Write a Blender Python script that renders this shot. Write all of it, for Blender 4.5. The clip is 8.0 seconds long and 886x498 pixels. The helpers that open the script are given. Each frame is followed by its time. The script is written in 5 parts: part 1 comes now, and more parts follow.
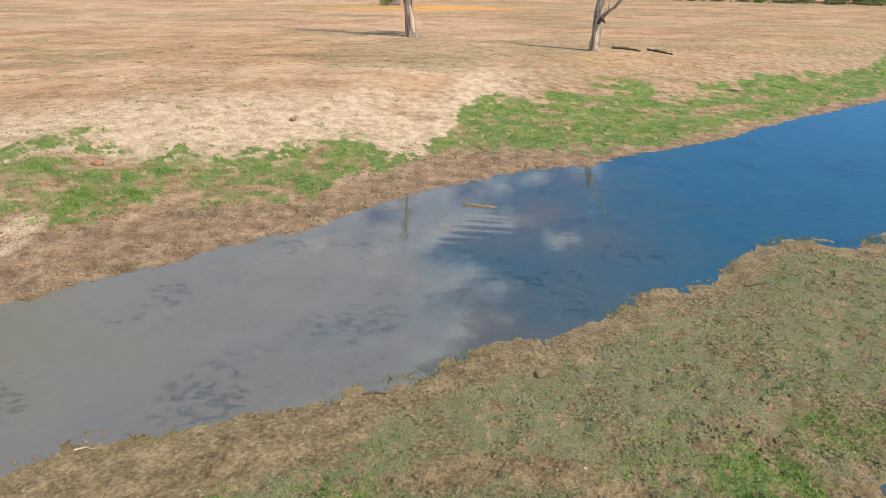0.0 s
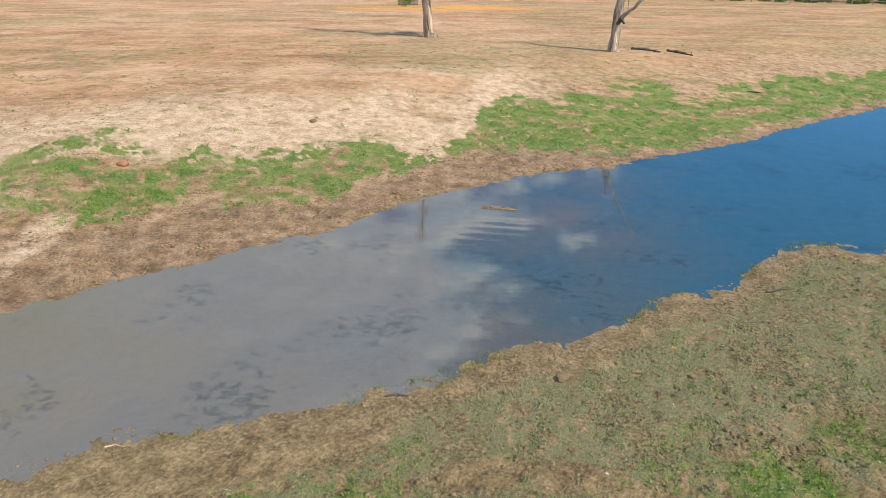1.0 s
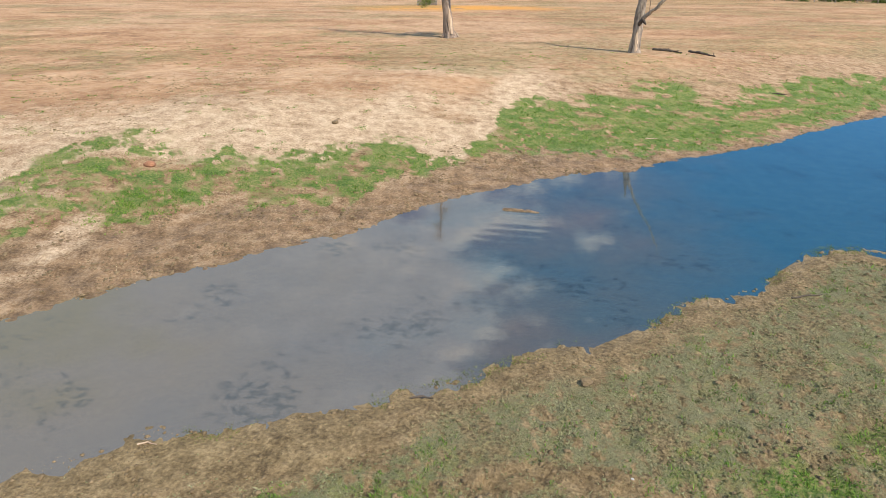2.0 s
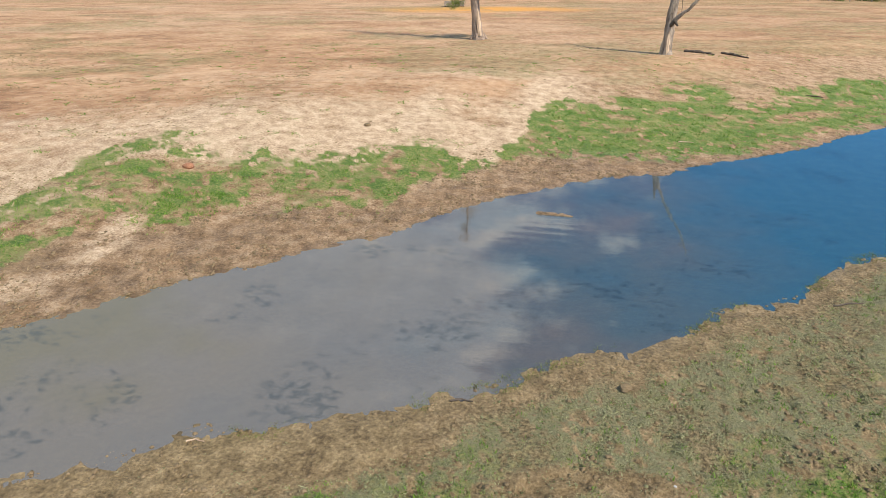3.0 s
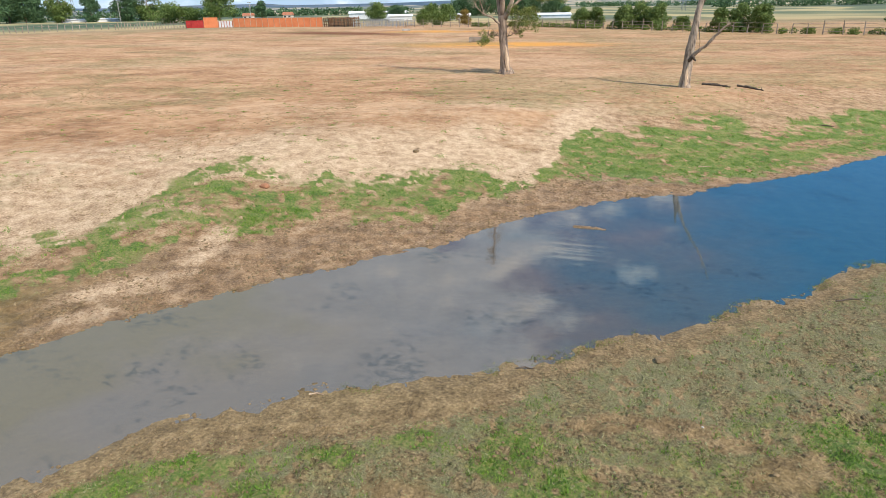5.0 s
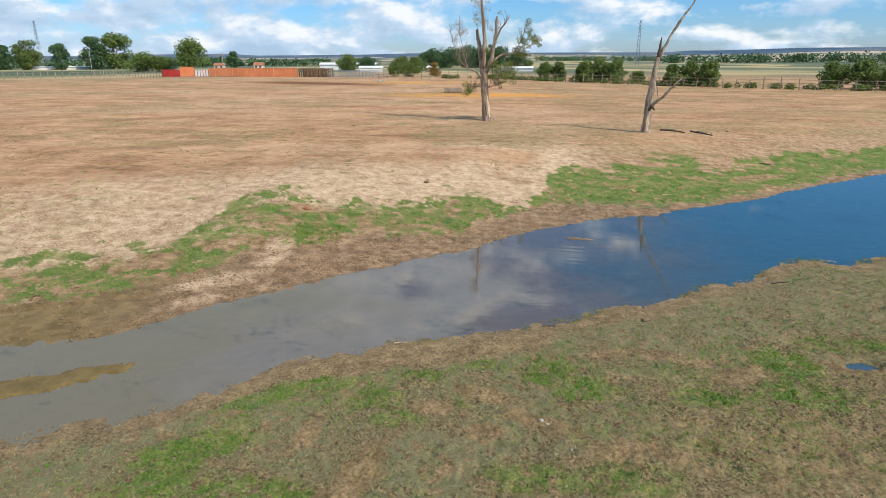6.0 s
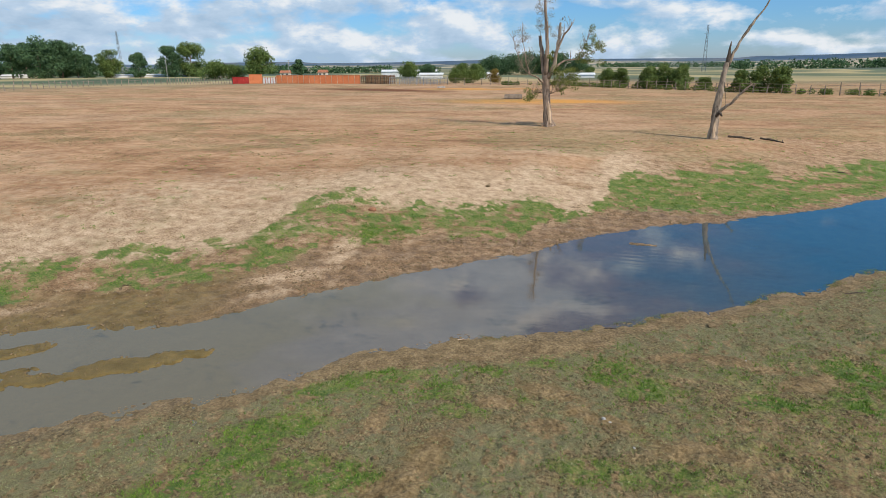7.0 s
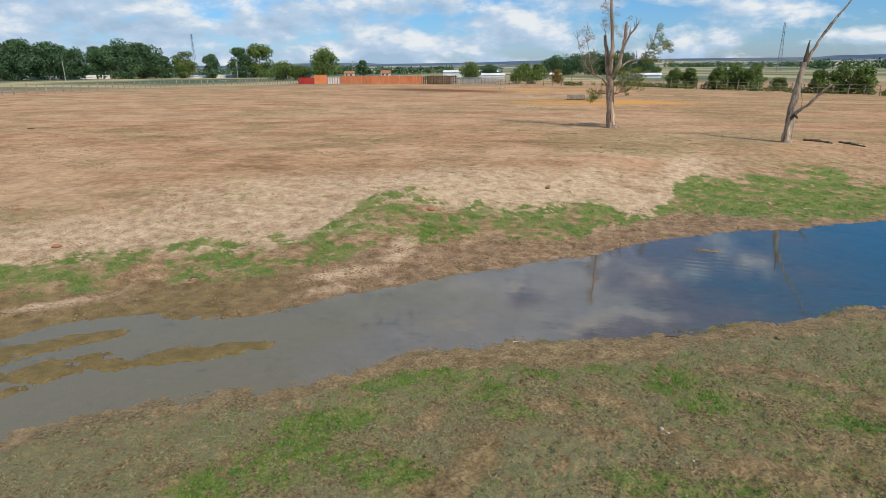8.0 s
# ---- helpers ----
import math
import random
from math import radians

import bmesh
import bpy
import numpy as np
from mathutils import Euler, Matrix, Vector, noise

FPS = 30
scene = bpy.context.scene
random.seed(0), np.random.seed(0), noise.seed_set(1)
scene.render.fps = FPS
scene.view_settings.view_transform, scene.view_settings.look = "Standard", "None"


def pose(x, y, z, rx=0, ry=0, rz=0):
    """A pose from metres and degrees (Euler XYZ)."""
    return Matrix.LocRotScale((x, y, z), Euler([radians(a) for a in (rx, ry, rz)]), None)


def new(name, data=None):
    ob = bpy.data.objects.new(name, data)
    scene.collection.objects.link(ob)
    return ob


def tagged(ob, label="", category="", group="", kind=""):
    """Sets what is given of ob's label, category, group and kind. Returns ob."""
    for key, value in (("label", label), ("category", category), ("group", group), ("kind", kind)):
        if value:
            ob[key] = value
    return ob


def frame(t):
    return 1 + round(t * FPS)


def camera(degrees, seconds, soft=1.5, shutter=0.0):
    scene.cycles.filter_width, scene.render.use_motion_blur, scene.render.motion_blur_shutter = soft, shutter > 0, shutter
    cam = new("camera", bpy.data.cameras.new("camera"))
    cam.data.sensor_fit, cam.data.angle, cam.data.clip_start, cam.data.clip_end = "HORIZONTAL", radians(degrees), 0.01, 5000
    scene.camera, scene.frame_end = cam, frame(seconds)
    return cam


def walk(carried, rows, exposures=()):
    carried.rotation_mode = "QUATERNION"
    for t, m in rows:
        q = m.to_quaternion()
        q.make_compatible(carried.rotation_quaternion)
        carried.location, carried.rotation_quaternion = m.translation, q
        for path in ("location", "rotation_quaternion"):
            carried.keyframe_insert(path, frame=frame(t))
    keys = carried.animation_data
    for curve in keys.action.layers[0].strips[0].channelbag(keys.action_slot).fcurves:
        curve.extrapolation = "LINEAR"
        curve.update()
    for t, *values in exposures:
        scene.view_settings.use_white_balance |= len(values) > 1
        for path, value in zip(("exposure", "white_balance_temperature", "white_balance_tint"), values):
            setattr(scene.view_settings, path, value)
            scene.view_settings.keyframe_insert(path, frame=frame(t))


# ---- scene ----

# ---- camera: time, place in metres, yaw, pitch, roll ----
cam = camera(71.44, 8.0, soft=0.6)
PATH = [
    (0, 3.008, 8.804, 6.575, 2.74, -24.48, 0.17),
    (0.5, 2.956, 8.783, 6.623, 3.36, -24.52, 0.11),
    (1, 2.876, 8.751, 6.685, 4.24, -24.55, 0.01),
    (2.5, 2.583, 8.646, 6.838, 6.87, -24.58, -0.36),
    (3, 2.402, 8.586, 6.891, 8.18, -24.52, -0.60),
    (3.5, 2.202, 8.522, 6.925, 9.43, -24.42, -0.88),
    (4, 2.032, 8.470, 6.936, 10.36, -24.31, -1.13),
    (4.2, 1.962, 8.449, 6.936, 10.72, -24.26, -1.22),
    (5.3, 1.540, 4.080, 7.760, 9.20, -20.95, -0.55),
    (5.5, 1.337, 2.940, 8.015, 8.59, -20.60, -0.16),
    (6, 0.186, 0.535, 7.543, 6.25, -17.42, -0.19),
    (6.5, 0.000, 0.000, 7.500, 8.33, -16.84, -0.32),
    (7, 0.000, 0.000, 7.500, 11.63, -16.80, -0.47),
    (7.5, 0.000, 0.000, 7.500, 15.41, -16.74, -0.62),
    (8, 0.000, 0.000, 7.500, 17.18, -16.71, -0.62),
]
walk(cam, [(t, pose(x, y, z, 90 + pitch, 0, yaw) @ pose(0, 0, 0, 0, 0, roll)) for t, x, y, z, yaw, pitch, roll in PATH],
     [(0.0, 0.12), (4.2, 0.12), (5.5, 0.03), (6.2, -0.20), (8.0, -0.36)])

# ---- light: afternoon sun from the right, sky with broken cloud ----
SUN_TO = Vector((0.86, -0.51, 0.0)).normalized() * math.cos(radians(45)) + Vector((0, 0, math.sin(radians(45))))
sun = new("sun", bpy.data.lights.new("sun", "SUN"))
sun.data.energy, sun.data.angle, sun.data.color = 5.6, radians(0.6), (1.0, 0.93, 0.82)
sun.rotation_euler = SUN_TO.to_track_quat("Z", "Y").to_euler()


def make_world():
    w = bpy.data.worlds.new("sky")
    w.use_nodes = True
    nt = w.node_tree
    nt.nodes.clear()
    N = lambda kind, **kw: node(nt, kind, **kw)
    L = nt.links.new
    sky = N("ShaderNodeTexSky")
    sky.sky_type, sky.sun_disc = "NISHITA", False
    sky.sun_elevation = radians(45)
    sky.sun_rotation = math.atan2(SUN_TO.x, SUN_TO.y)
    sky.air_density, sky.dust_density, sky.ozone_density = 1.0, 0.3, 1.6
    co = N("ShaderNodeTexCoord")
    sep = N("ShaderNodeSeparateXYZ")
    L(co.outputs["Generated"], sep.inputs[0])
    up = math_node(nt, "ADD", math_node(nt, "MAXIMUM", sep.outputs[2], 0.0), 0.16)
    px, py = math_node(nt, "DIVIDE", sep.outputs[0], up), math_node(nt, "DIVIDE", sep.outputs[1], up)
    comb = N("ShaderNodeCombineXYZ")
    L(px, comb.inputs[0])
    L(py, comb.inputs[1])
    big = noise_node(nt, comb.outputs[0], 1.3, 3, 0.5)
    puff = N("ShaderNodeMapping")
    L(co.outputs["Generated"], puff.inputs[0])
    puff.inputs["Location"].default_value = (0.35, 0.1, 0.0)
    puff.inputs["Scale"].default_value = (1.0, 1.0, 2.1)
    fine = noise_node(nt, puff.outputs[0], 9.5, 10, 0.56, 0.1)
    lit = N("ShaderNodeMapping")
    L(puff.outputs[0], lit.inputs[0])
    lit.inputs["Location"].default_value = (0.012, -0.006, 0.030)
    toward = noise_node(nt, lit.outputs[0], 9.5, 10, 0.56, 0.1)
    cover = math_node(nt, "ADD", math_node(nt, "MULTIPLY", big, 0.36), math_node(nt, "MULTIPLY", fine, 0.78))
    aloft = math_node(nt, "ADD", 0.13, math_node(nt, "MULTIPLY", math_node(nt, "SUBTRACT", sep.outputs[2], 0.10), 2.2, True))
    cover = math_node(nt, "SUBTRACT", cover, math_node(nt, "MULTIPLY", sep.outputs[0], aloft))
    mask = ramp(nt, cover, [(0.51, (0, 0, 0)), (0.63, (1, 1, 1))])
    # clouds: white where they face the sun, blue-grey below and where they lie thick
    glow = math_node(nt, "ADD", 0.5, math_node(nt, "MULTIPLY", math_node(nt, "SUBTRACT", fine, toward), 2.4))
    glow = math_node(nt, "SUBTRACT", glow, math_node(nt, "MULTIPLY", math_node(nt, "SUBTRACT", cover, 0.60), 1.2))
    tone = ramp(nt, glow, [(0.18, (0.48, 0.66, 0.87)), (0.50, (0.63, 0.80, 1.0)), (0.76, (1.02, 1.07, 1.12))])
    scale = N("ShaderNodeVectorMath", operation="SCALE")
    L(sky.outputs[0], scale.inputs[0])
    scale.inputs[3].default_value = 0.148
    hue = ramp(nt, sep.outputs[2], [(0.0, (0.48, 0.65, 1.03)), (0.06, (0.38, 0.66, 1.05)), (0.20, (0.32, 0.67, 1.02)), (0.5, (0.34, 0.64, 0.92))])
    clear = mix_col(nt, 1.0, scale.outputs[0], hue, "MULTIPLY")
    m = mix_col(nt, mask, clear, tone)
    bg = N("ShaderNodeBackground")
    L(m, bg.inputs[0])
    bg.inputs[1].default_value = 1.0
    out = N("ShaderNodeOutputWorld")
    L(bg.outputs[0], out.inputs[0])
    scene.world = w


# ---- node helpers ----
def node(nt, kind, **kw):
    n = nt.nodes.new(kind)
    for k, v in kw.items():
        if k == "operation":
            n.operation = v
        elif k == "data_type":
            n.data_type = v
    return n


def put(nt, sock, v):
    if isinstance(v, bpy.types.NodeSocket):
        nt.links.new(v, sock)
    elif isinstance(v, (tuple, list)):
        sock.default_value = (*v, 1.0) if len(v) == 3 and len(sock.default_value) == 4 else v
    else:
        sock.default_value = v


def math_node(nt, op, a, b=0.0, clamp=False):
    n = node(nt, "ShaderNodeMath", operation=op)
    n.use_clamp = clamp
    put(nt, n.inputs[0], a)
    put(nt, n.inputs[1], b)
    return n.outputs[0]


def noise_node(nt, vec, scale, detail=4, rough=0.55, distort=0.0):
    n = node(nt, "ShaderNodeTexNoise")
    if vec is not None:
        nt.links.new(vec, n.inputs["Vector"])
    n.inputs["Scale"].default_value, n.inputs["Detail"].default_value = scale, detail
    n.inputs["Roughness"].default_value, n.inputs["Distortion"].default_value = rough, distort
    return n.outputs["Fac"]


def ramp(nt, fac, stops):
    n = node(nt, "ShaderNodeValToRGB")
    put(nt, n.inputs[0], fac)
    e = n.color_ramp.elements
    while len(e) < len(stops):
        e.new(0.5)
    for el, (p, c) in zip(e, stops):
        el.position, el.color = p, (*c, 1)
    return n.outputs[0]


def mix_col(nt, fac, a, b, mode="MIX"):
    n = node(nt, "ShaderNodeMix", data_type="RGBA")
    n.blend_type = mode
    put(nt, n.inputs[0], fac)
    put(nt, n.inputs[6], a)
    put(nt, n.inputs[7], b)
    return n.outputs[2]


def attr(nt, name):
    n = node(nt, "ShaderNodeAttribute")
    n.attribute_name = name
    return n.outputs["Fac"]


def bump(nt, height, strength, dist):
    n = node(nt, "ShaderNodeBump")
    n.inputs["Strength"].default_value, n.inputs["Distance"].default_value = strength, dist
    nt.links.new(height, n.inputs["Height"])
    return n.outputs[0]


def material(name):
    m = bpy.data.materials.new(name)
    m.use_nodes = True
    nt = m.node_tree
    p = nt.nodes["Principled BSDF"]
    p.inputs["Specular IOR Level"].default_value = 0.25
    return m, nt, p


def where(nt):
    return node(nt, "ShaderNodeNewGeometry").outputs["Position"]


def plain(name, dark, light, rough=0.85, scale=3.0, fine=40.0, bump_d=0.01, metal=0.0, upright=1.0):
    """A surface with two tones, fine grain and a little relief, in world size."""
    m, nt, p = material(name)
    v = where(nt)
    if upright < 1.0:
        grain = node(nt, "ShaderNodeMapping")
        nt.links.new(v, grain.inputs[0])
        grain.inputs["Scale"].default_value = (1.0, 1.0, upright)
        v = grain.outputs[0]
    n1, n2 = noise_node(nt, v, scale, 5), noise_node(nt, v, fine, 4, 0.6)
    f = math_node(nt, "ADD", math_node(nt, "MULTIPLY", n1, 0.65), math_node(nt, "MULTIPLY", n2, 0.4))
    put(nt, p.inputs["Base Color"], ramp(nt, f, [(0.36, dark), (0.68, light)]))
    p.inputs["Roughness"].default_value, p.inputs["Metallic"].default_value = rough, metal
    put(nt, p.inputs["Normal"], bump(nt, n2, 0.5, bump_d))
    return m


def leafy(name, dark, light, scale=0.35):
    """Leaves: tone by clump in world space and by single leaf, a little light passing through."""
    m, nt, p = material(name)
    n1 = noise_node(nt, where(nt), scale, 3)
    isl = node(nt, "ShaderNodeNewGeometry").outputs["Random Per Island"]
    f = math_node(nt, "ADD", math_node(nt, "MULTIPLY", n1, 0.6), math_node(nt, "MULTIPLY", isl, 0.4))
    c = ramp(nt, f, [(0.25, dark), (0.75, light)])
    put(nt, p.inputs["Base Color"], c)
    p.inputs["Roughness"].default_value = 0.6
    tr = node(nt, "ShaderNodeBsdfTranslucent")
    nt.links.new(c, tr.inputs[0])
    mx = node(nt, "ShaderNodeMixShader")
    mx.inputs[0].default_value = 0.25
    nt.links.new(p.outputs[0], mx.inputs[1])
    nt.links.new(tr.outputs[0], mx.inputs[2])
    nt.links.new(mx.outputs[0], nt.nodes["Material Output"].inputs[0])
    return m


make_world()

# ---- the lie of the land ----
FAR_EDGE = [(-60, -20), (-30, -2), (-23.5, 5.85), (-19.61, 9.48), (-17.21, 11.94), (-16.23, 13.38), (-15.15, 14.08), (-13.96, 14.45), (-12.25, 14.6),
            (-11.08, 15.18), (-10.03, 16.17), (-9.4, 17.28), (-8.56, 18.07), (-7.2, 19.24), (-6.06, 20.62), (-4.62, 21.77), (-4, 22.25), (-3.29, 23.23),
            (-2.47, 23.69), (-1.56, 24.24), (-0.75, 25.2), (-0.04, 26.07), (0.66, 26.93), (1.36, 27.39), (2.36, 28.32), (3.35, 28.95), (4.04, 29.71), (5.02, 30.23),
            (5.91, 30.66), (7.37, 31.04), (9.4, 32.56), (11.4, 33.77), (13.49, 34.86), (16.29, 37.43), (19.06, 39.57), (21.7, 41.6), (28.02, 46.01), (45, 60),
            (90, 92)]
NEAR_EDGE = [(-60, -48), (-20, -2), (-14.69, 5.52), (-12.45, 8.18), (-10.96, 9.7), (-10.01, 10.5), (-8.96, 11.19), (-8.02, 11.68), (-7.19, 12.37), (-6.36, 13.26),
             (-5.74, 13.96), (-4.82, 14.84), (-4.1, 15.17), (-3.59, 15.41), (-3.18, 15.64), (-2.77, 16.01), (-2.37, 16.14), (-1.76, 16.2), (-1.25, 16.3),
             (-0.85, 16.45), (-0.34, 16.69), (0.36, 17.06), (0.96, 17.39), (1.56, 17.51), (2.45, 17.92), (3.34, 18.73), (4.72, 19.16), (5.4, 19.63), (6.18, 20.38),
             (6.87, 21.04), (7.64, 21.29), (8.6, 21.83), (9.47, 22.67), (10.24, 23.61), (10.9, 24.35), (11.95, 24.58), (12.98, 24.12), (16.25, 26.04), (20.83, 29.56),
             (40, 47), (90, 82)]
GRASS_LOW = [(-60, -14), (-26.96, 9.13), (-19.99, 14.15), (-18.22, 15.78), (-15.82, 17.47), (-13.02, 18.49), (-12.16, 19.81), (-10.46, 20.65), (-9.73, 22.89),
             (-8.05, 23.52), (-5.97, 25.75), (-4.93, 26.2), (-2.68, 26.35), (-1.76, 27), (-1.35, 28.5), (-0.04, 30.02), (0.76, 30.67), (1.76, 31.8),
             (3.06, 32.9), (4.74, 33.46), (7.08, 33.45), (8.82, 33.69), (10.74, 34.51), (12.73, 35.6), (15.45, 37.78), (18.23, 40.02), (22.32, 43.42), (28, 47.85),
             (45, 62), (90, 94)]
GRASS_HIGH = [(-60, -8), (-30.58, 8.71), (-21.18, 15.74), (-20.29, 16.77), (-18.84, 17.98), (-17.3, 19.17), (-15.55, 20.45), (-13.59, 21.5), (-12.84, 22.5),
              (-12.42, 27.5), (-11.35, 28.57), (-9.01, 28.81), (-6.7, 29.15), (-4.42, 29.79), (-3.39, 30.21), (-2.57, 32.09), (-1.55, 32), (-0.03, 31.05),
              (0.97, 31.17), (1.87, 33.41), (2.57, 37.29), (3.76, 39.99), (5.24, 40.03), (5.93, 38.84), (7.29, 39.09), (9.31, 39.76), (11.51, 40.6), (13.96, 41.89),
              (16.93, 44.16), (20.95, 48.66), (26.36, 51.21), (45, 68), (90, 100)]
FIELD = 1.5
RIPPLE = (3.15, 24.35)


def along(table, x):
    xs, ys = np.array(table, float).T
    return np.interp(x, xs, ys)


def smooth(v):
    v = np.clip(v, 0, 1)
    return v * v * (3 - 2 * v)


def lattice(ix, iy, seed):
    h = (ix.astype(np.int64) * 374761393 + iy.astype(np.int64) * 668265263 + seed * 974634777) & 0xFFFFFFFF
    h = ((h ^ (h >> 13)) * 1274126177) & 0xFFFFFFFF
    return ((h ^ (h >> 16)) & 0xFFFF) / 65535.0


def value_noise(x, y, seed):
    ix, iy = np.floor(x), np.floor(y)
    u, v = smooth(x - ix), smooth(y - iy)
    a, b = lattice(ix, iy, seed), lattice(ix + 1, iy, seed)
    c, d = lattice(ix, iy + 1, seed), lattice(ix + 1, iy + 1, seed)
    return (a * (1 - u) + b * u) * (1 - v) + (c * (1 - u) + d * u) * v


def fbm(x, y, size, seed, octaves=4, rough=0.5):
    total, amp, norm = 0.0, 1.0, 0.0
    for k in range(octaves):
        s = 2.0**k / size
        total, norm = total + amp * value_noise(x * s + 17.3 * k, y * s - 9.1 * k, seed + k), norm + amp
        amp *= rough
    return total / norm


def spot(x, y, cx, cy, rx, ry, turn=0.0):
    """1 inside an ellipse, falling to 0 past its rim."""
    c, s = math.cos(radians(turn)), math.sin(radians(turn))
    u, v = (x - cx) * c + (y - cy) * s, -(x - cx) * s + (y - cy) * c
    return np.clip(1.6 - np.sqrt((u / rx) ** 2 + (v / ry) ** 2), 0, 1)


def bars(x, y):
    """The low wet mud bars in the shallow end."""
    e = 2.9 * (fbm(x, y, 0.8, 60, 5, 0.72) - 0.49)
    b = spot(x, y, -11.71, 12.15, 2.2, 0.42, 32)
    b = np.maximum(b, spot(x, y, -14.06, 10.76, 1.5, 0.60, 42))
    b = np.maximum(b, spot(x, y, -15.04, 12.25, 1.7, 0.42, 42))
    b = np.maximum(b, spot(x, y, -17.31, 10.06, 2.0, 0.9, 46))
    b = np.maximum(b, 0.9 * spot(x, y, -14.27, 9.36, 0.9, 0.4, 48))
    b = np.maximum(b, 0.95 * spot(x, y, 3.25, 26.45, 0.62, 0.14, -8))
    return np.clip(1.5 * b + e * (b > 0.02) - 0.15, 0, 1)


def lie(x, y):
    """Height of the ground, and the distances past the far and the near water's edge (negative: in the water)."""
    wob = 0.62 * (fbm(x, y, 2.4, 5, 4, 0.6) - 0.5) + 0.16 * (fbm(x, y, 0.5, 15, 3, 0.6) - 0.5)
    df = (y - along(FAR_EDGE, x)) * 0.76 + wob
    dn = (along(NEAR_EDGE, x) - y) * 0.78 + wob
    wet = np.minimum(-df, -dn)
    z = -0.30 * smooth(wet / 3.5) - 0.05 * smooth(wet / 0.5)
    z = np.where(df > 0, 0.05 * smooth(df / 0.7) + (FIELD - 0.05) * smooth(df / 15.5), z)
    z = np.where(dn > 0, 0.03 * smooth(dn / 0.9) + 0.18 * smooth(dn / 7), z)
    z = z + np.where(wet > 0, bars(x, y) * (0.035 - z), 0)
    for cx, cy, rx, ry in ((9.04, 15.31, 0.4, 0.22),):
        z = z - 0.16 * smooth(spot(x, y, cx, cy, rx, ry))
    return z, df, dn


def rough_ground(x, y, z, df, dn):
    """Hoof-trodden clods along the banks, finer roughness on the field."""
    band = smooth((3.2 - np.abs(df - 1.4)) / 2.0) * (0.25 + 0.75 * smooth((np.abs(df) - 0.15) / 0.6))
    near = smooth((dn - 0.3) / 2.0)
    lumps = fbm(x, y, 0.30, 21, 3, 0.7) - 0.5
    small = fbm(x, y, 0.13, 27, 2, 0.6) - 0.5
    fine = fbm(x, y, 0.8, 33, 3) - 0.5
    return z + lumps * (0.015 + 0.03 * smooth(np.maximum(df, dn)) * smooth((60 - np.hypot(x, y)) / 30) + 0.10 * band + 0.11 * near) + small * 0.09 * near + fine * (0.03 + 0.04 * (dn > 0)) * smooth(0.3 + np.maximum(df, dn))


